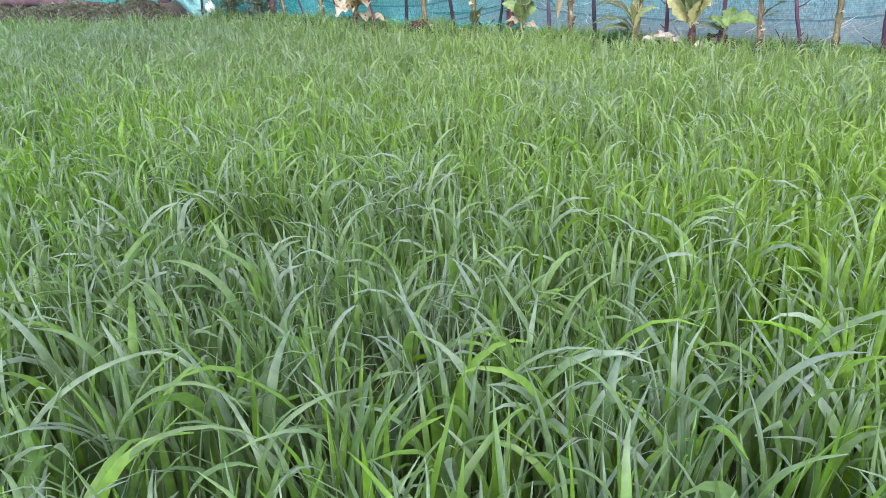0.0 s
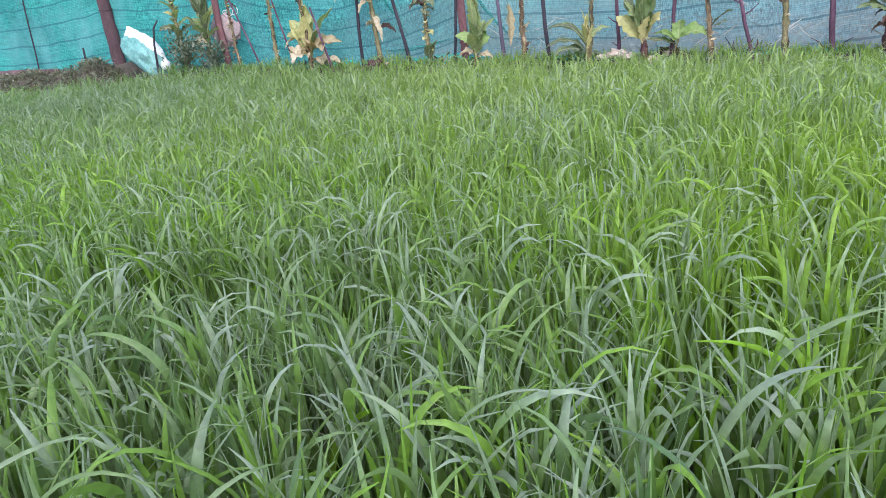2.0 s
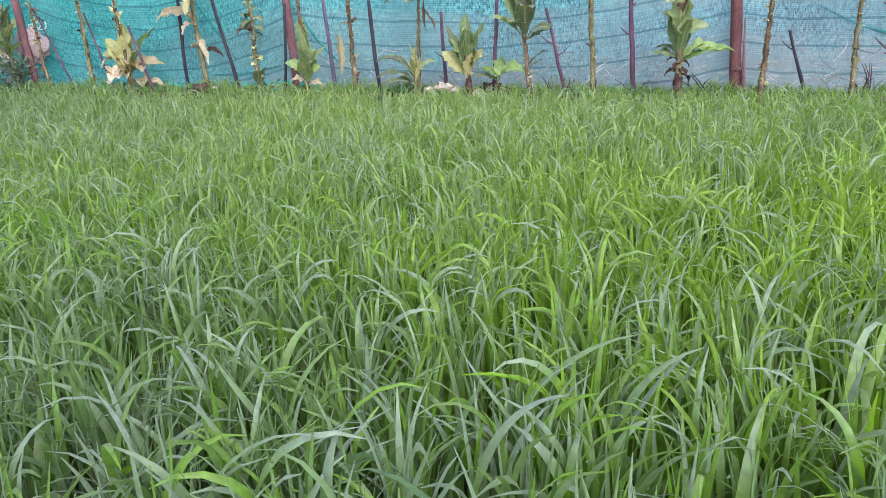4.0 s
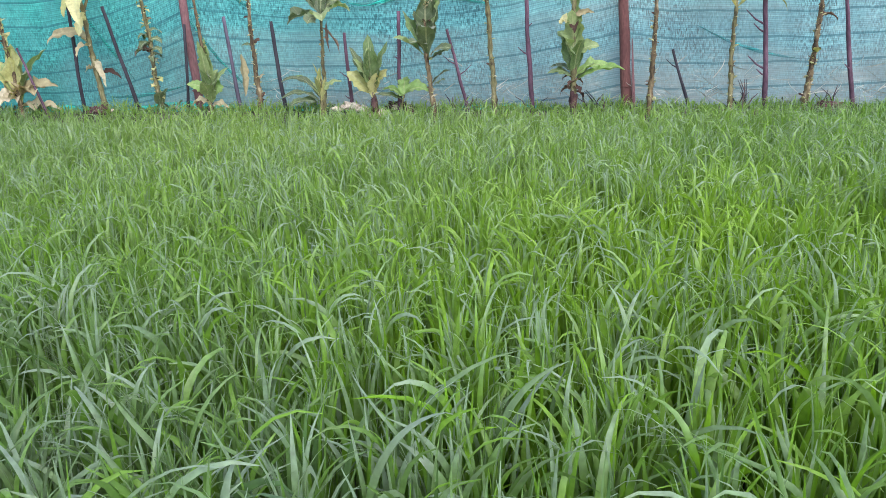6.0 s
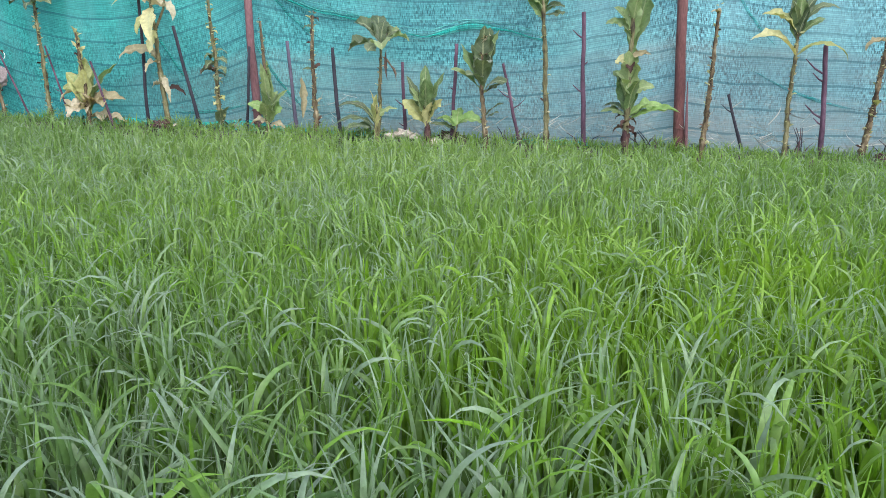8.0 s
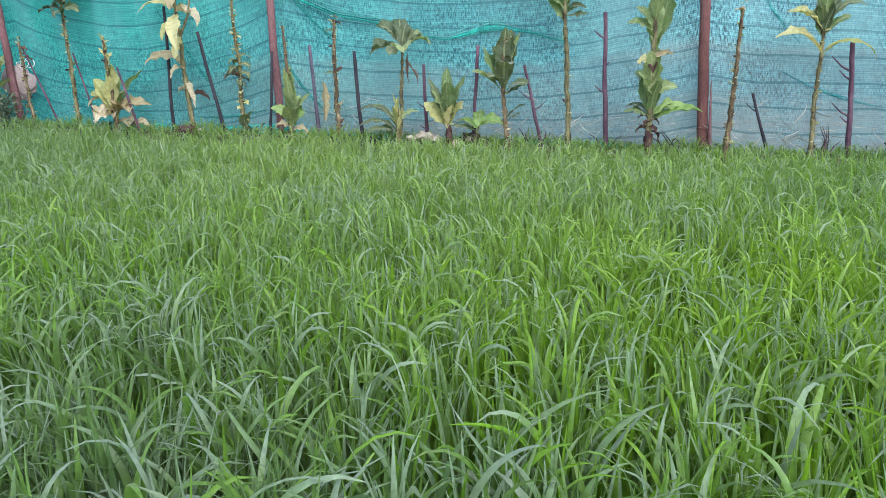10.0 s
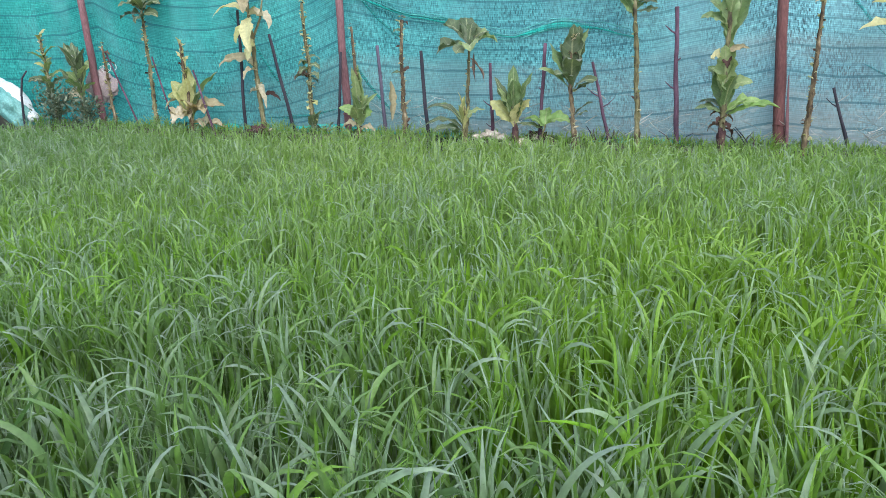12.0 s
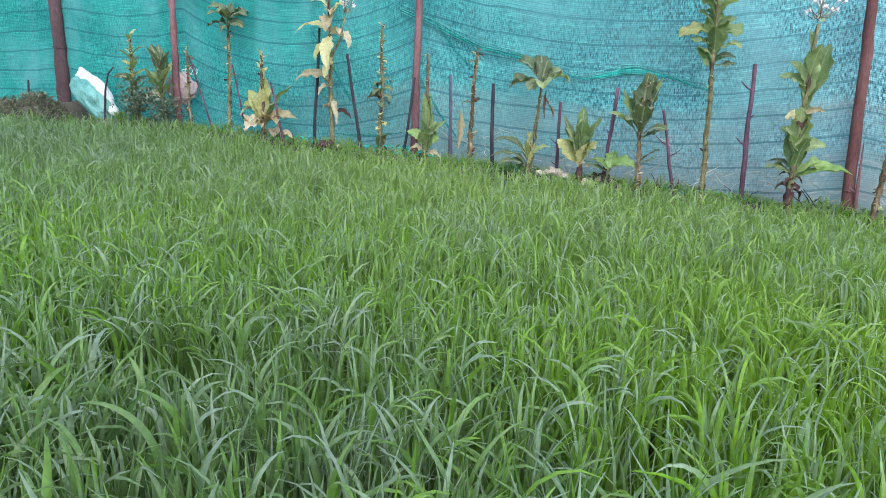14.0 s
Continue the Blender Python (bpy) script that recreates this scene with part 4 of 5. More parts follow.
# the bent black stick beside the white sack
bent = thing("bent_stick", (-4.19, 5.98, gz(-4.19, 5.98)))
part("stick", tube("stick", [(0, 0, -0.02), (0.01, 0, 0.4), (0.03, 0, 0.62), (0.07, 0, 0.78), (0.14, 0, 0.85)], [0.012, 0.012, 0.011, 0.01, 0.007], BLACKSTICK, 8, 0.1, 5), bent)
tagged(bent, "thin black bent stick beside the white sack", "stick")

# ---- tobacco plants ----
LEAF_LOOKS = {"green": (TOBACCO, ""), "dark": (DARKTOBACCO, "dark green leaf"), "fresh": (FRESHLEAF, "fresh light green leaf"), "yellow": (YELLOWING, "yellowing leaf"), "dry": (WITHERED, "pale withered leaf"), "brown": (BROWNLEAF, "dead brown leaf")}


def stub_mesh(name, pts, radii, mat, count, lo, hi, size, seed):
    """Curled ends of picked leaves round a stalk."""
    rng = np.random.default_rng(seed)
    n = count
    h = rng.uniform(lo, hi, n) * (len(pts) - 1)
    k = np.minimum(h.astype(int), len(pts) - 2)
    P = np.array([tuple(p) for p in pts])
    c = P[k] + (P[k + 1] - P[k]) * (h - k)[:, None]
    az = rng.uniform(0, 2 * np.pi, n)
    xy = c[:, :2] + np.stack([np.cos(az), np.sin(az)], 1) * np.array(radii)[k][:, None] * 0.7
    ln = np.minimum(size * np.exp(rng.normal(-0.35, 0.45, n)), 0.07)
    v, f = blades(rng, xy, c[:, 2], ln * 0.1, ln, ln * rng.uniform(0.4, 1.0, n), az, rng.uniform(0.5, 1.3, n), rng.uniform(0.8, 3.0, n), 5, 3, 0.6, 0.7)
    return quads_mesh(name, v, f, mat)


def flower_mesh():
    verts, faces = [], []
    for ring, (z, rr) in enumerate(((0, 0.003), (0.03, 0.004), (0.042, 0.008), (0.046, 0.02))):
        for k in range(10):
            w = 2 * math.pi * k / 10
            q = rr * (1 if ring < 3 or k % 2 == 0 else 0.62)
            verts.append((q * math.cos(w), q * math.sin(w), z))
    for ring in range(3):
        for k in range(10):
            q = (k + 1) % 10
            faces.append((ring * 10 + k, ring * 10 + q, ring * 10 + 10 + q, ring * 10 + 10 + k))
    return mesh_of("flower", verts, faces, PETAL)


FLOWER = flower_mesh()


def tuft(colour, count, z0, z1, length, width, start, bend, seed):
    """Rows for count leaves that spiral up a stalk from z0 to z1."""
    rnd = random.Random(seed)
    turn, rows = rnd.uniform(0, 360), []
    for k in range(count):
        turn += 137.5 + rnd.uniform(-20, 20)
        q = rnd.uniform(0.75, 1.15)
        rows.append((colour, z0 + (z1 - z0) * (k + 0.5) / count, turn % 360, length * q, width * q * rnd.uniform(0.85, 1.15), start + rnd.uniform(-10, 10), bend + rnd.uniform(-20, 20), rnd.uniform(-25, 25)))
    return rows


def tobacco(seed, foot, top, r, mat, stubs, leaves, label, flowers=(), branch=None, crown=0.0, peak=0.5):
    """foot: x, y and the height at which the stalk leaves the grass; top: x and z.
    leaves: rows of colour, height, heading in degrees, length, width, start, bend, twist. flowers: x, z and count of each spray. branch: where it leaves the stalk, x and z of its tip."""
    x, y, seen = foot
    z = gz(x, y)
    lean = (top[0] - x) / (top[1] - seen)
    ob = thing("tobacco_plant", (x, y, z))
    a, b = Vector((-lean * (seen - z), 0, -0.03)), Vector((top[0] - x, 0.0, top[1] - z))
    pts = rod_points(a, b, 14, 0.009, seed + 40)
    rad = [r * (1.12 - 0.62 * k / 14) for k in range(15)]
    knobs = [p for k in range(14) for p in (pts[k], pts[k].lerp(pts[k + 1], 0.34), pts[k].lerp(pts[k + 1], 0.67))]
    rnd = random.Random(seed * 7 + 1)
    thick = [r * (1.12 - 0.62 * k / 42) * (rnd.uniform(1.1, 1.3) if k % 3 == 1 else rnd.uniform(0.84, 0.96)) for k in range(42)]
    part("stalk", tube("stalk", knobs, thick, mat, 9, 0.16, seed), ob)
    if branch:
        base = a.lerp(b, (branch[0] - z + 0.03) / (b.z - a.z))
        tip = Vector((branch[1] - x, -0.02, branch[2] - z))
        part("branch", tube("branch", [base, base.lerp(tip, 0.5) + Vector((0.025, 0, -0.02)), tip], [r * 0.5, r * 0.42, r * 0.25], mat, 7, 0.1, seed), ob)
    if stubs:
        for k, (mat_of, share) in enumerate(((WITHERED, 0.35), (YELLOWING, 0.9), (BROWNLEAF, 0.4))):
            part("leaf_stub", stub_mesh("leaf_stub", pts, rad, mat_of, max(2, int(stubs * share * 1.5)), 0.28, 1.0, 0.031, seed + 50 * k), ob, None, "curled ends of picked leaves")["kind"] = "stuff"
    for k, (colour, lz, heading, length, width, start, bend, twist) in enumerate(leaves):
        p = a.lerp(b, min(1, (lz - z + 0.03) / (b.z - a.z)))
        sere = colour in ("dry", "brown")
        # leaves that grow along the net are rolled, so that they show their upper faces to the field
        roll = (30 + twist) * math.cos(radians(heading)) + rnd.uniform(-24, 24)
        start, bend, length = start + rnd.uniform(-9, 9), bend + rnd.uniform(-16, 12), length * rnd.uniform(0.86, 1.12)
        me = leaf_mesh("leaf", LEAF_LOOKS[colour][0], length, width * 1.08, start, bend, 0.32 if sere else rnd.uniform(0.02, 0.26), 0.9 if sere else rnd.uniform(0.4, 0.8), 14, 0.42 if sere else peak, roll, seed * 31 + k, 0.5 if sere else 0.3)
        part("leaf", me, ob, Matrix.Translation(p) @ pose(0, 0, 0, 0, 0, heading), LEAF_LOOKS[colour][1])
    for fx, fz, count in flowers:
        root = Vector((fx - x, -0.01, fz - z))
        stem = tip if branch and (tip - root).length < (b - root).length else b
        for k in range(count):
            w = rnd.uniform(0, 6.3)
            p = root + Vector((math.cos(w) * 0.07 * rnd.uniform(0.3, 1), math.sin(w) * 0.05, rnd.uniform(-0.03, 0.08)))
            spray = part("flower_stalk", tube("flower_stalk", [stem, stem.lerp(p, 0.5) - Vector((0, 0, 0.02)), p], [0.004, 0.003, 0.002], STALK, 5, 0, k), ob)
            part("flower", FLOWER, spray, Matrix.Translation(p) @ pose(0, 0, 0, rnd.uniform(-70, 70), rnd.uniform(-70, 70), 0), "small white tubular flower")
    if crown:
        part("root_crown", lump("root_crown", CLOD, (crown * 0.75, crown * 0.7, crown * 2.2), seed * 1.3, 0.5, 2.6, 3), ob, Matrix.Translation(a.lerp(b, (seen + 0.02 - z) / (b.z - a.z))), "gnarled reddish brown root crown")
    tagged(ob, label, "plant", "tobacco plants along the net")


tobacco(0, (-3.80, 6.0, 0.70), (-3.86, 1.51), 0.020, STALK, 24,
        tuft("yellow", 8, 1.15, 1.48, 0.12, 0.045, 60, 60, 1) + tuft("green", 8, 0.95, 1.3, 0.18, 0.065, 60, 70, 2) + tuft("dark", 6, 0.75, 1.05, 0.22, 0.08, 58, 80, 3),
        "short green-yellow tobacco stalk with small curled leaves")
tobacco(1, (-3.47, 5.98, 0.72), (-3.48, 1.22), 0.018, STALK, 6,
        tuft("dark", 9, 0.92, 1.2, 0.30, 0.085, 76, 26, 4) + tuft("green", 7, 0.85, 1.1, 0.27, 0.08, 68, 50, 5) + [("dry", 0.9, 190, 0.2, 0.07, 30, 120, 40), ("dry", 0.95, 160, 0.16, 0.06, 40, 130, 30), ("dry", 1.0, 175, 0.22, 0.06, 50, 100, 20)],
        "small leafy green tobacco plant beside a fence post", peak=0.55)
tobacco(2, (-3.16, 6.02, 0.68), (-3.20, 1.40), 0.018, DRYSTALK, 26, [("brown", 1.3, 0, 0.09, 0.04, 30, 120, 0), ("brown", 1.22, 20, 0.1, 0.04, 20, 100, 0)], "dry bare tobacco stalk with curled leaf ends")
tobacco(3, (-2.70, 6.0, 0.66), (-2.71, 1.70), 0.021, STALK, 30,
        tuft("dark", 7, 1.64, 1.70, 0.25, 0.10, 58, 95, 6) + [("dark", 1.62, 185, 0.24, 0.11, 20, 60, 10), ("dark", 1.62, 0, 0.18, 0.09, 20, 90, 10), ("dark", 1.60, -80, 0.18, 0.10, 10, 95, 0)],
        "tall bare tobacco stalk topped by a tuft of green leaves")
tobacco(4, (-2.25, 5.88, 0.63), (-2.28, 1.39), 0.022, DRYSTALK, 16,
        tuft("yellow", 9, 1.0, 1.30, 0.12, 0.04, 78, 40, 7) + [
            ("yellow", 0.64, 60, 0.52, 0.17, 84, 8, 5), ("green", 0.66, 20, 0.48, 0.13, 76, 50, -10), ("green", 0.66, 110, 0.46, 0.15, 84, 16, 5), ("yellow", 0.66, 172, 0.40, 0.13, 74, 26, 0), ("yellow", 0.70, -70, 0.38, 0.11, 84, 26, 0),
            ("yellow", 0.84, 180, 0.26, 0.10, 36, 70, 20), ("dry", 0.82, 182, 0.30, 0.06, 30, 100, 0), ("dry", 0.74, 195, 0.24, 0.14, 20, 85, 0), ("dry", 0.70, -130, 0.20, 0.13, 10, 80, 0),
            ("dry", 0.76, -25, 0.26, 0.15, 30, 85, 0), ("dry", 0.72, 2, 0.38, 0.14, 24, 60, 10), ("dry", 0.64, 10, 0.34, 0.11, 6, 34, 0)],
        "yellow-green tobacco plant with pale withered lower leaves", peak=0.55)
tobacco(5, (-1.55, 5.93, 0.62), (-1.63, 1.99), 0.023, STALK, 12, [
            ("dry", 1.70, -80, 0.20, 0.11, -25, 60, 0), ("yellow", 1.58, 186, 0.42, 0.09, 40, 115, 20), ("dry", 1.56, 0, 0.27, 0.09, 10, 105, 20),
            ("yellow", 1.54, -75, 0.40, 0.12, -30, 58, 10), ("yellow", 1.50, -110, 0.30, 0.09, -10, 75, 10), ("dry", 1.12, 190, 0.36, 0.08, 40, 120, 35), ("dry", 1.08, -100, 0.26, 0.05, 20, 110, 0), ("dry", 0.9, 180, 0.12, 0.06, 20, 110, 0), ("yellow", 1.36, -80, 0.3, 0.08, -30, 55, 0), ("dry", 0.98, -30, 0.28, 0.05, -50, 30, 0), ("brown", 0.86, 0, 0.2, 0.05, 10, 100, 0), ("dry", 1.74, -60, 0.16, 0.08, 30, 110, 0),
            ("yellow", 1.78, 180, 0.24, 0.05, 50, 90, 10), ("yellow", 1.68, 60, 0.26, 0.08, 70, 40, 0)],
        "tall yellowing flowering tobacco plant with drooping leaves", [(-1.43, 1.80, 14), (-1.63, 2.02, 5)], (1.35, -1.44, 1.74))
tobacco(6, (-1.08, 5.93, 0.58), (-1.10, 1.67), 0.021, STALK, 40,
        tuft("dark", 10, 0.96, 1.18, 0.13, 0.065, 30, 110, 9) + tuft("yellow", 7, 0.62, 0.95, 0.06, 0.04, 30, 120, 10) + [
            ("brown", 1.02, 185, 0.15, 0.05, 20, 110, 30), ("dark", 0.56, -20, 0.22, 0.09, 68, 60, 0), ("dark", 0.56, -70, 0.2, 0.09, 76, 60, 0), ("yellow", 1.4, 175, 0.055, 0.03, 10, 90, 0), ("yellow", 1.34, 5, 0.055, 0.03, 10, 100, 0), ("yellow", 1.22, 170, 0.055, 0.03, 10, 90, 0)],
        "leafless tobacco stalk with curled yellow leaf ends")
tobacco(7, (-0.62, 5.86, 0.56), (-0.64, 1.44), 0.020, DRYSTALK, 18,
        tuft("green", 8, 0.6, 0.80, 0.32, 0.08, 82, 14, 11) + [
            ("fresh", 0.58, 88, 0.30, 0.16, 72, 30, 0), ("fresh", 0.66, 172, 0.24, 0.10, 48, 60, 15), ("green", 0.62, 20, 0.30, 0.09, 62, 60, -10),
            ("dry", 0.56, 190, 0.18, 0.07, 40, 130, 30), ("dry", 0.54, -10, 0.2, 0.05, 30, 100, 30), ("green", 0.58, -90, 0.24, 0.12, 70, 70, 0)] + tuft("green", 4, 0.55, 0.68, 0.24, 0.09, 74, 40, 29),
        "dry tobacco stalk with fresh green leaves at its foot")
tobacco(8, (-0.25, 5.95, 0.49), (-0.22, 1.48), 0.023, DRYSTALK, 44, [("dark", 1.36, 175, 0.1, 0.04, 30, 110, 0), ("dark", 1.0, 185, 0.12, 0.04, 40, 90, 0), ("brown", 1.42, 20, 0.07, 0.035, 10, 100, 0)], "leafless tobacco stalk with leaf scars and curled ends")
tobacco(9, (0.33, 5.85, 0.51), (0.37, 1.22), 0.021, STALK, 10, [
            ("dark", 1.18, 178, 0.32, 0.13, 30, 75, 0), ("dark", 1.19, 160, 0.36, 0.12, 62, 70, -5), ("dark", 1.2, 110, 0.28, 0.14, 78, 60, 0), ("dark", 1.2, 70, 0.26, 0.13, 76, 60, 0), ("green", 1.19, 8, 0.27, 0.13, 56, 115, 10),
            ("dark", 1.18, 25, 0.24, 0.12, 66, 90, 0), ("green", 1.17, -75, 0.20, 0.13, 34, 100, 0), ("dark", 1.17, -120, 0.20, 0.11, 30, 95, 0), ("brown", 1.12, 0, 0.24, 0.035, -40, 50, 0)],
        "bare tobacco stalk with an umbrella of dark green leaves", peak=0.6)
tobacco(10, (0.31, 5.80, 0.51), (0.32, 0.74), 0.02, STALK, 0,
        tuft("yellow", 6, 0.52, 0.66, 0.24, 0.05, 80, 24, 12) + [
            ("dark", 0.56, 182, 0.36, 0.055, 58, 110, 20), ("dark", 0.54, 190, 0.38, 0.06, 40, 85, 15), ("green", 0.58, 170, 0.34, 0.05, 66, 90, 10), ("dark", 0.52, 205, 0.3, 0.09, 30, 70, 0), ("green", 0.6, 10, 0.22, 0.06, 60, 70, 0)],
        "low tobacco regrowth with arching green leaves")
tobacco(11, (0.75, 5.75, 0.51), (0.73, 0.80), 0.022, DRYSTALK, 8, [
            ("green", 0.60, 92, 0.50, 0.10, 88, 6, 0), ("dark", 0.60, 160, 0.42, 0.07, 78, 6, 10), ("green", 0.58, 176, 0.36, 0.11, 76, 20, 5), ("yellow", 0.56, 178, 0.26, 0.13, 68, 30, 0),
            ("green", 0.60, 6, 0.46, 0.06, 74, 6, 0), ("yellow", 0.57, 4, 0.27, 0.13, 70, 26, 0), ("green", 0.60, -85, 0.36, 0.12, 86, 12, 0), ("yellow", 0.54, -60, 0.22, 0.10, 76, 30, 0), ("green", 0.58, 50, 0.38, 0.10, 82, 12, 0)] + tuft("green", 6, 0.54, 0.72, 0.28, 0.06, 84, 8, 22),
        "fan-shaped low green tobacco plant with upright leaves", (), None, 0.034, 0.56)
tobacco(12, (1.21, 5.75, 0.48), (1.19, 1.25), 0.022, DRYSTALK, 14, [
            ("green", 0.84, 176, 0.44, 0.13, 70, 8, 0), ("dark", 0.86, 160, 0.38, 0.13, 78, 14, 5), ("green", 0.82, 186, 0.30, 0.09, 54, 30, 0), ("dark", 0.84, 95, 0.44, 0.15, 86, 8, 0), ("green", 0.86, 55, 0.45, 0.15, 80, 8, 0),
            ("green", 0.86, 8, 0.46, 0.15, 70, 4, 0), ("dark", 0.88, 20, 0.42, 0.13, 77, 10, 10), ("dark", 0.84, -85, 0.30, 0.13, 72, 80, 0), ("dark", 0.84, -120, 0.28, 0.12, 66, 90, 0), ("dark", 0.82, -35, 0.26, 0.10, 46, 80, 0),
            ("dark", 0.81, 4, 0.24, 0.05, 34, 20, 0), ("dry", 1.22, 10, 0.10, 0.06, 40, 60, 0), ("dark", 0.60, 2, 0.22, 0.05, 62, 50, 0), ("dark", 0.58, -20, 0.18, 0.05, 50, 70, 0)],
        "bushy green tobacco plant with an open crown of broad leaves", peak=0.62)
tobacco(13, (1.71, 5.80, 0.45), (1.66, 1.92), 0.023, STALK, 14,
        tuft("green", 6, 1.72, 1.9, 0.22, 0.08, 62, 70, 14) + [
            ("green", 1.52, 95, 0.36, 0.15, 84, 26, 0), ("green", 1.56, 20, 0.30, 0.14, 64, 90, 10), ("yellow", 1.62, 180, 0.26, 0.10, 24, 80, 20), ("green", 1.52, 188, 0.20, 0.10, 30, 60, 0), ("green", 1.34, 165, 0.22, 0.09, 70, 40, 0),
            ("dark", 1.45, 0, 0.16, 0.05, 36, 60, 20), ("dark", 1.40, 10, 0.16, 0.05, 10, 20, 20), ("green", 1.44, -90, 0.28, 0.11, 80, 40, 0)] + tuft("green", 9, 1.38, 1.74, 0.22, 0.075, 58, 70, 24),
        "tall tobacco plant, bare below and leafy above", [(1.66, 1.97, 7)], peak=0.56)
tobacco(14, (2.33, 5.70, 0.45), (2.35, 1.75), 0.024, STALK, 6, [
            ("green", 0.62, 178, 0.26, 0.12, 30, 70, 10), ("dark", 0.66, 150, 0.24, 0.10, 44, 70, 0), ("green", 0.62, 90, 0.38, 0.15, 84, 22, 0), ("fresh", 0.62, 12, 0.34, 0.10, 40, 60, 15), ("fresh", 0.58, -6, 0.40, 0.11, 26, 58, 10), ("dark", 0.6, 30, 0.3, 0.1, 50, 60, 0),
            ("green", 0.74, -85, 0.36, 0.13, 86, 20, 0)] + [  # from here the upper leaves
            ("green", 1.10, 30, 0.50, 0.17, 82, 14, 10), ("green", 1.16, 80, 0.40, 0.12, 84, 20, 0), ("green", 1.22, 172, 0.26, 0.11, 56, 90, 20), ("green", 1.4, 150, 0.26, 0.06, 80, 20, 0), ("green", 0.88, 60, 0.3, 0.1, 82, 20, 0),
            ("yellow", 1.02, 180, 0.12, 0.09, 20, 70, 0), ("dry", 1.06, 0, 0.18, 0.05, 34, 60, 40), ("brown", 1.0, -90, 0.12, 0.06, 20, 120, 0)] + tuft("green", 5, 0.62, 0.82, 0.27, 0.10, 66, 50, 25) + tuft("green", 3, 1.12, 1.36, 0.24, 0.075, 72, 40, 26) + tuft("brown", 7, 0.5, 0.62, 0.12, 0.045, 10, 110, 27),
        "tall leafy green tobacco plant flowering at the tip", [(2.36, 1.82, 9), (2.28, 1.77, 5), (2.45, 1.78, 5)], None, 0.042, 0.57)
tobacco(15, (2.96, 5.85, 0.40), (3.01, 1.46), 0.024, DRYSTALK, 36, [("dry", 1.4, 180, 0.06, 0.03, 30, 90, 0)], "bare yellow-brown tobacco stalk with leaf scars")
tobacco(16, (3.59, 5.85, 0.35), (3.60, 1.30), 0.022, STALK, 22, [
            ("green", 1.18, -88, 0.38, 0.12, 84, 24, 0), ("dark", 1.2, 80, 0.36, 0.12, 80, 30, 10), ("yellow", 1.22, 165, 0.32, 0.13, 62, 80, 20), ("dark", 1.24, 20, 0.34, 0.08, 74, 60, 0), ("dark", 1.24, 8, 0.46, 0.07, 66, 100, 0), ("green", 1.2, 10, 0.26, 0.09, 60, 60, 0),
            ("yellow", 1.06, 182, 0.42, 0.125, 50, 105, 0), ("yellow", 1.06, 2, 0.46, 0.055, 46, 120, 0)] + tuft("dark", 4, 1.14, 1.28, 0.26, 0.07, 74, 40, 28),
        "tobacco plant with a leafy top and long drooping yellow leaves")
tobacco(17, (4.16, 5.85, 0.30), (4.27, 1.30), 0.026, DRYSTALK, 46, [("dry", 1.1, 5, 0.26, 0.06, 40, 130, 30), ("dry", 1.15, 170, 0.2, 0.05, 30, 120, 30), ("brown", 0.95, 10, 0.16, 0.05, 20, 110, 0)], "bare leaning tobacco stalk with a withered leaf")
tobacco(18, (0.98, 5.76, 0.50), (1.0, 0.58), 0.012, STALK, 0, [("fresh", 0.54, 170, 0.2, 0.12, 48, 70, 0), ("fresh", 0.56, -10, 0.2, 0.12, 44, 80, 0), ("fresh", 0.56, 90, 0.2, 0.11, 60, 60, 0), ("dark", 0.52, 190, 0.24, 0.05, 30, 40, 0)], "small light green tobacco seedling at the net foot")


# ---- the bank of dry weeds at the corner ----
def bank_top(x, y):
    edge = np.clip((-4.15 - x) / 0.7, 0, 1)
    return ground_z(x, y) + (0.45 - 0.05 * np.clip((-5.3 - x) / 0.6, 0, 1)) * edge * np.clip((y - 5.25) / 0.4, 0, 1) * (1 + 0.1 * np.sin(x * 5) + 0.06 * np.sin(x * 13 + y * 9))


def build_bank():
    xs, ys = np.linspace(-9.5, -4.1, 80), np.linspace(5.22, 6.9, 26)
    X, Y = np.meshgrid(xs, ys, indexing="ij")
    Z = bank_top(X, Y)
    n = len(ys)
    i, j = np.meshgrid(np.arange(len(xs) - 1), np.arange(n - 1), indexing="ij")
    f = np.stack([i * n + j, (i + 1) * n + j, (i + 1) * n + j + 1, i * n + j + 1], -1).reshape(-1, 4)
    tagged(new("earth_bank", quads_mesh("earth_bank", np.stack([X, Y, Z], -1).reshape(-1, 3), f, SOIL)), "low bank of dark earth at the foot of the net", "ground", kind="structure")
    rng = np.random.default_rng(8)
    n = 15000
    xy = np.stack([rng.uniform(-9, -4.1, n), rng.uniform(5.28, 5.97, n)], 1)
    ln = rng.uniform(0.04, 0.12, n)
    v, f = blades(rng, xy, bank_top(xy[:, 0], xy[:, 1]) - 0.01, ln * 0.2, ln, rng.uniform(0.003, 0.008, n), rng.uniform(0, 6.3, n), rng.uniform(0.3, 1.3, n), rng.uniform(0.3, 2.2, n), 4, 2)
    tagged(new("dry_weeds", quads_mesh("dry_weeds", v, f, DULLWEED)), "matted grey-green half-dry weeds on the earth bank", "weeds", kind="stuff")


build_bank()


# the dark pole that lies on the bank and holds the net down
lying = thing("lying_pole", (-6.55, 6.02, 0.81))
part("pole", tube("pole", [(-2.6, 0, -0.01), (-1.4, 0.01, 0.005), (-0.5, 0, 0.008), (0.2, -0.01, 0.0), (0.9, 0, -0.03)], [0.048, 0.047, 0.045, 0.038, 0.03], DARKBARK, 10, 0.06, 4), lying)
tagged(lying, "long dark wooden pole lying on the bank along the net", "pole")


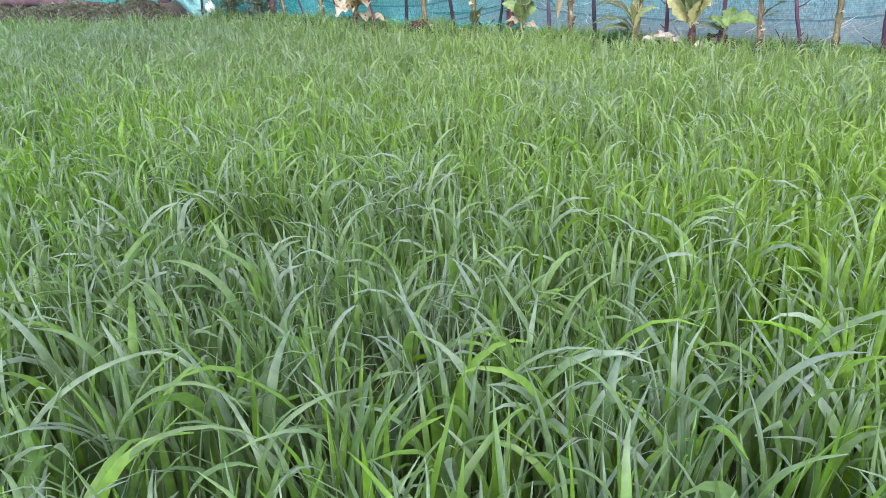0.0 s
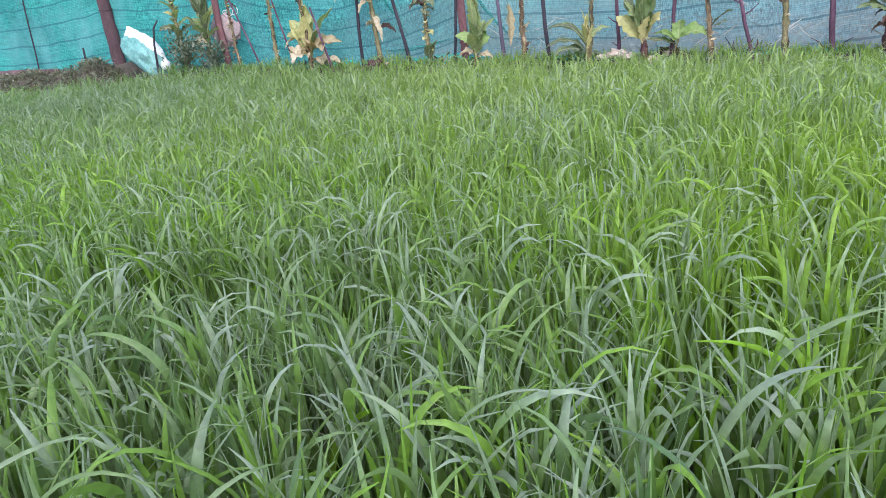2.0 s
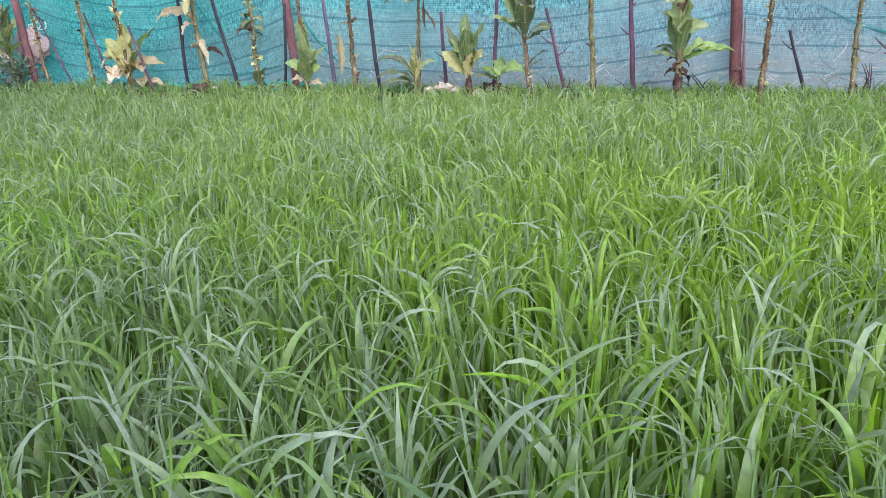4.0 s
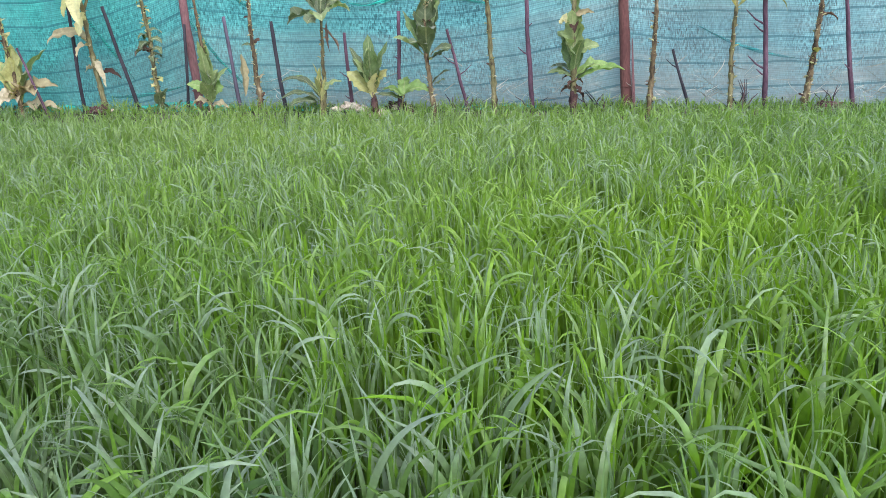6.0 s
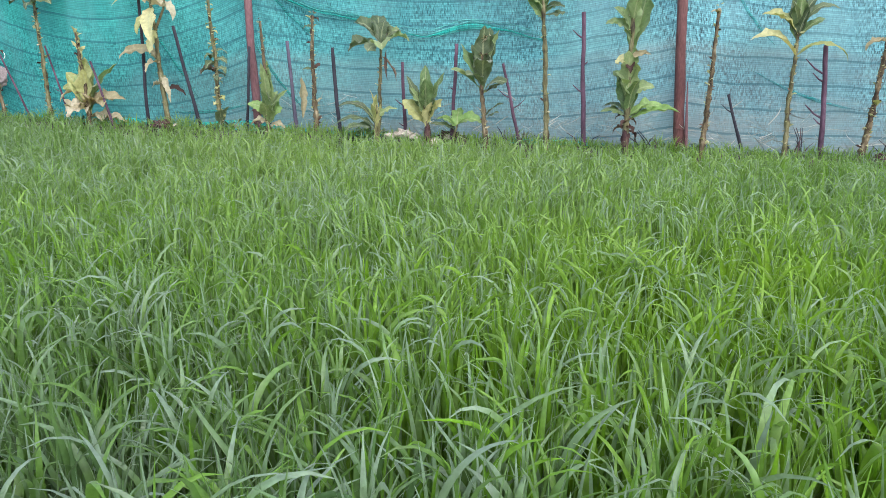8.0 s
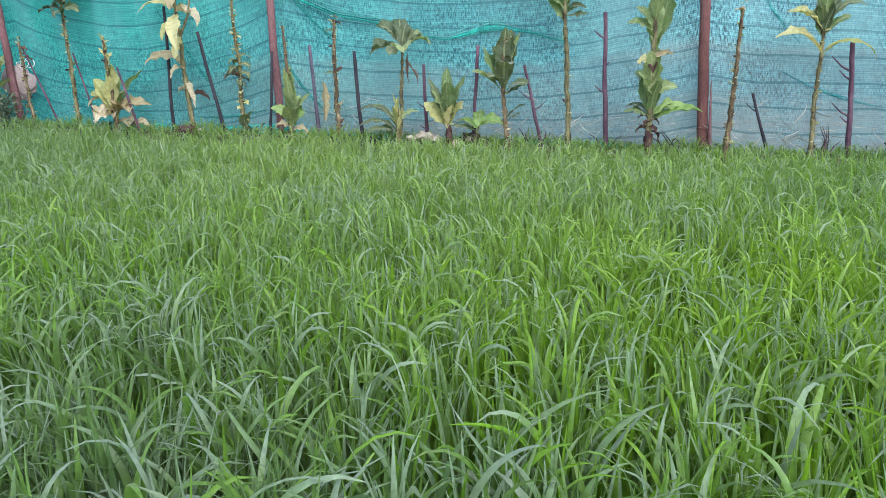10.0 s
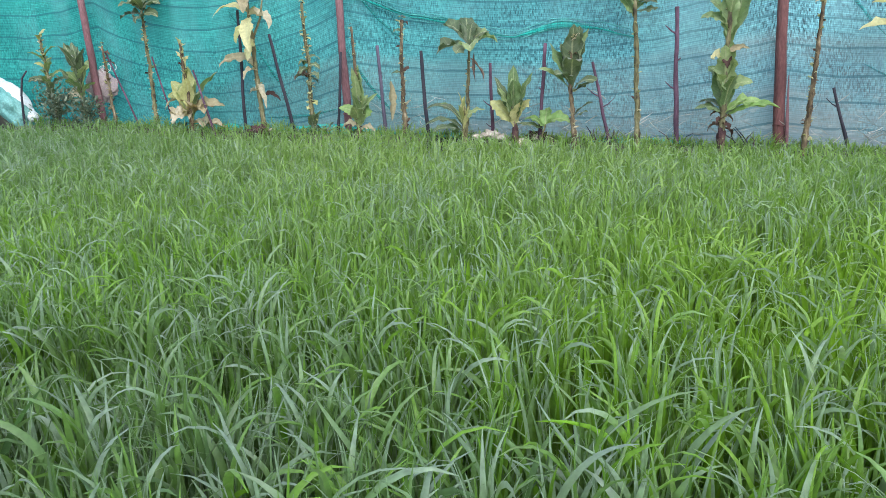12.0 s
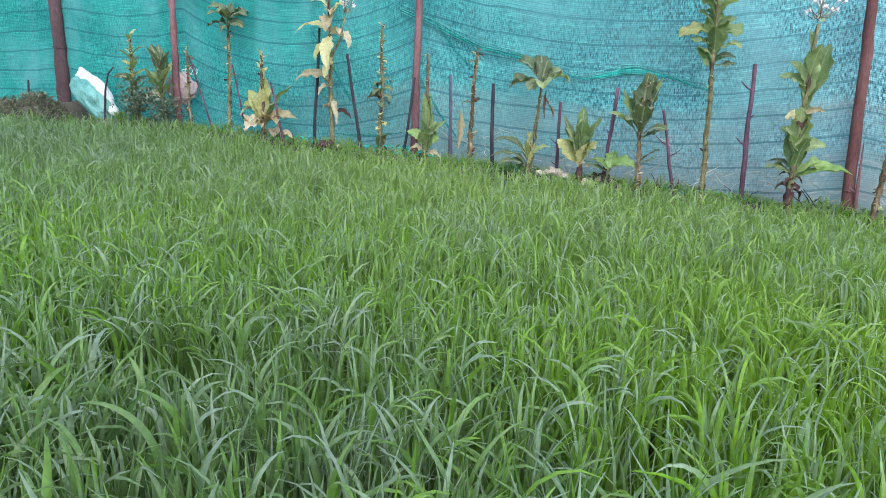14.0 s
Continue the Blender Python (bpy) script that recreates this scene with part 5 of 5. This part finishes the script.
def scatter_leaves(name, mat, rng, n, where, size, label, category):
    xy, z = where(n)
    ln = size * rng.uniform(0.5, 1.4, n)
    v, f = blades(rng, xy, z, ln * 0.15, ln, ln * 0.42, rng.uniform(0, 6.3, n), rng.uniform(0.2, 1.5, n), rng.uniform(0.2, 1.5, n), 4, 3, 0.2, 0.3)
    return tagged(new(name, quads_mesh(name, v, f, mat)), label, category, kind="stuff")


def foot_weeds():
    rng = np.random.default_rng(12)

    def along(n):
        xy = np.stack([rng.uniform(-4.0, 5.6, n), rng.normal(5.92, 0.07, n)], 1)
        return xy, bund_top(xy[:, 0], xy[:, 1]) - 0.01 + rng.uniform(0, 0.07, n) * np.maximum(0, np.sin(xy[:, 0] * 5))

    scatter_leaves("low_weeds", DARKLEAF, rng, 2200, along, 0.036, "small dark green weeds along the foot of the net", "weeds")


foot_weeds()


def verge_grass():
    """Thin grass on the bund at the foot of the net."""
    rng = np.random.default_rng(41)
    n = 8200
    x = rng.uniform(-4.0, 6.2, n)
    xy = np.stack([x, rng.uniform(5.70, 5.98, n)], 1)
    ln = rng.uniform(0.03, 0.095, n) * (1 + 0.4 * np.sin(x * 3.1) * np.sin(x * 7.7))
    marks = []
    v, f = blades(rng, xy, bund_top(x, xy[:, 1]) - 0.01, ln * 0.3, ln, rng.uniform(0.004, 0.008, n), rng.uniform(0, 6.3, n), rng.uniform(0.05, 0.5, n), rng.uniform(0.2, 1.8, n), 5, 2, marks=marks)
    tagged(new("verge_grass", quads_mesh("verge_grass", v, f, GRASS, marks[0])), "thin short grass on the bund along the net", "grass", kind="stuff")


verge_grass()


def bank_leaves():
    rng = np.random.default_rng(17)

    def over(n):
        xy = np.stack([rng.uniform(-8.5, -4.1, n), rng.uniform(5.28, 6.0, n)], 1)
        return xy, bank_top(xy[:, 0], xy[:, 1]) + rng.uniform(0, 0.09, n) * np.maximum(0, np.sin(xy[:, 0] * 4.3 + 1) * np.sin(xy[:, 0] * 9.1))

    scatter_leaves("bank_weeds", DARKLEAF, rng, 4200, over, 0.042, "small dull green weeds tangled over the earth bank", "weeds")


bank_leaves()


def dry_straw():
    """Pale straws that have blown against the foot of the net."""
    rng = np.random.default_rng(31)
    n = 340
    x = rng.uniform(-0.6, 5.4, n)
    xy = np.stack([x, rng.uniform(5.96, 6.06, n)], 1)
    z = bund_top(x, xy[:, 1]) + np.abs(rng.normal(0, 0.13, n))
    ln = rng.uniform(0.04, 0.15, n)
    v, f = blades(rng, xy, z, ln * 0.3, ln, rng.uniform(0.004, 0.010, n), np.where(rng.random(n) < 0.5, 0, math.pi) + rng.normal(0, 0.12, n), rng.uniform(0.7, 1.5, n), rng.normal(0, 0.35, n), 5, 3, 0.3, 0.8)
    tagged(new("dry_straw", quads_mesh("dry_straw", v, f, PALESTRAW)), "pale dry straws blown against the foot of the net", "straw", kind="stuff")


dry_straw()


def bush(x, y, z, wide, high, n, seed):
    """A low weed bush: stems, and leaves in tufts."""
    rng = np.random.default_rng(seed)
    ob = thing("weed_bush", (x, y, z))
    tips = []
    for k in range(9):
        w = rng.uniform(0, 6.3)
        tip = Vector((math.cos(w) * wide * rng.uniform(0.3, 0.9), math.sin(w) * wide * 0.5, high * rng.uniform(0.55, 1.0)))
        tips.append(tip)
        part("stem", tube("stem", [(0, 0, 0), tip * 0.5 + Vector((0, 0, high * 0.1)), tip], [0.006, 0.005, 0.003], DARKLEAF, 5, 0, k), ob)
    pick = rng.integers(0, 9, n)
    T = np.array([tuple(t) for t in tips])[pick] * rng.uniform(0.45, 1.05, (n, 1)) + rng.normal(0, 0.05, (n, 3))
    ln = rng.uniform(0.015, 0.05, n)
    v, f = blades(rng, T[:, :2], np.maximum(T[:, 2], 0.02), ln * 0.1, ln, ln * 0.5, rng.uniform(0, 6.3, n), rng.uniform(0.3, 1.6, n), rng.uniform(0.1, 1.0, n), 4, 3, 0.2, 0.3)
    tagged(part("foliage", quads_mesh("foliage", v, f, DARKLEAF), ob), kind="stuff")
    tagged(ob, "low dark green weed bush at the foot of the net", "bush")


bush(-3.72, 5.9, gz(-3.72, 5.9) + 0.30, 0.24, 0.42, 700, 3)
bush(-3.40, 5.92, gz(-3.40, 5.92) + 0.30, 0.22, 0.36, 600, 5)


# ---- sacks, stones and clods ----
sack = thing("white_sack", (-4.42, 6.08, 0.62))
part("bag", lump("bag", SACK, (0.28, 0.09, 0.105), 3.3, 0.2, 1.3, 5), sack, pose(0.05, 0, 0.32, 0, 40, 0))
part("net_wrap", lump("net_wrap", WRAP, (0.30, 0.11, 0.14), 6.3, 0.25, 1.6, 5), sack, pose(0.03, -0.045, 0.225, 0, 42, 0), "teal net folded under the sack")
part("tied_end", lump("tied_end", SACK, (0.09, 0.05, 0.055), 5.1, 0.22, 2.0, 4), sack, pose(0.27, -0.02, 0.12, 0, 38, 0))
tagged(sack, "stuffed white plastic sack leaning against the net", "sack")
pinks = thing("pink_sack", (-3.36, 6.16, 0.42))
part("bag", lump("bag", PINKSACK, (0.17, 0.05, 0.16), 8.1, 0.28, 1.9, 5), pinks, pose(-0.03, 0.02, 0.58))
for k in range(3):
    loop = [(math.cos(a) * (0.026 + 0.007 * k), -0.05 + 0.02 * math.sin(2 * a), 0.74 + math.sin(a) * (0.03 + 0.006 * k)) for a in [j * math.pi / 8 for j in range(17)]]
    part("cord", tube("cord", loop, [0.003] * 17, CORD, 5, 0, k, False), pinks, pose(0.07 + 0.012 * k, 0, 0.01 * k, 0, k, 20 * k), "loop of white cord")
tagged(pinks, "faded pink plastic sack tied with white cord", "sack")
for k, (x, y, w) in enumerate([(0.42, 5.76, 0.045), (0.53, 5.78, 0.075), (0.63, 5.76, 0.05), (0.77, 5.72, 0.075), (0.92, 5.78, 0.05), (1.0, 5.78, 0.035), (-1.48, 5.8, 0.03)]):
    ob = new("stone", lump("stone", STONE, (w, w * 0.7, w * 0.5), k * 1.7, 0.75, 1.4, 3))
    ob.matrix_basis = pose(x, y + 0.1, float(bund_top(x, y + 0.1)) + w * 0.55)
    tagged(ob, "pale stone lying at the foot of the net", "stone", "stones along the net")
for k, (x, y, w) in enumerate([(-1.60, 5.87, 0.085), (0.92, 5.92, 0.10), (1.0, 5.85, 0.07), (2.22, 5.72, 0.09), (2.45, 5.74, 0.12), (4.35, 5.85, 0.12), (2.7, 5.8, 0.07)]):
    ob = new("earth_clod", lump("earth_clod", CLOD, (w, w * 0.6, w * 0.5), k * 2.3 + 1, 0.7, 2.6, 4))
    ob.matrix_basis = pose(x, y, float(bund_top(x, y)) + w * 0.1)
    tagged(ob, "reddish clod of earth and roots among weeds", "clod", "clods along the net")
# the dried leaf hung on a stake
hung = new("hanging_leaf", leaf_mesh("hanging_leaf", WITHERED, 0.34, 0.07, -84, 8, 0.4, 0.5, seed=3, rag=0.3))
hung.matrix_basis = pose(-0.33, 5.9, 0.95, 0, 5, 80)
tagged(hung, "pale shrivelled leaf caught beside a stake", "leaf")
# a dark dead leaf dangling from a crown
dangling = new("dangling_leaf", leaf_mesh("dangling_leaf", BROWNLEAF, 0.24, 0.026, -84, 10, 0.5, 0.6, seed=5))
dangling.matrix_basis = pose(0.42, 5.80, 1.16, 0, 0, 250)
tagged(dangling, "dark brown shrivelled leaf dangling from a tobacco crown", "leaf")


def dry_twigs(x, y, count, high, seed):
    """A small tangle of dead twigs stuck in the soil."""
    rnd = random.Random(seed)
    z = float(bund_top(x, y))
    ob = thing("dead_twigs", (x, y, z))
    for k in range(count):
        a = Vector((rnd.uniform(-0.06, 0.06), rnd.uniform(-0.03, 0.03), -0.02))
        b = a + Vector((rnd.uniform(-0.16, 0.16), rnd.uniform(-0.04, 0.04), high * rnd.uniform(0.5, 1.0)))
        m = a.lerp(b, 0.55) + Vector((rnd.uniform(-0.03, 0.03), 0, 0.02))
        part("twig", tube("twig", [a, m, b], [0.006, 0.0045, 0.002], BLACKSTICK if k % 2 else DARKBARK, 5, 0.1, k), ob)
    tagged(ob, "small tangle of dark dead twigs before the net", "twigs", "dead twigs along the net")


for k, (x, y, count, high) in enumerate([(3.70, 5.9, 9, 0.26), (2.55, 5.86, 6, 0.2), (4.40, 5.9, 6, 0.2), (1.45, 5.9, 4, 0.16), (2.02, 5.93, 3, 0.14)]):
    dry_twigs(x, y, count, high, k)
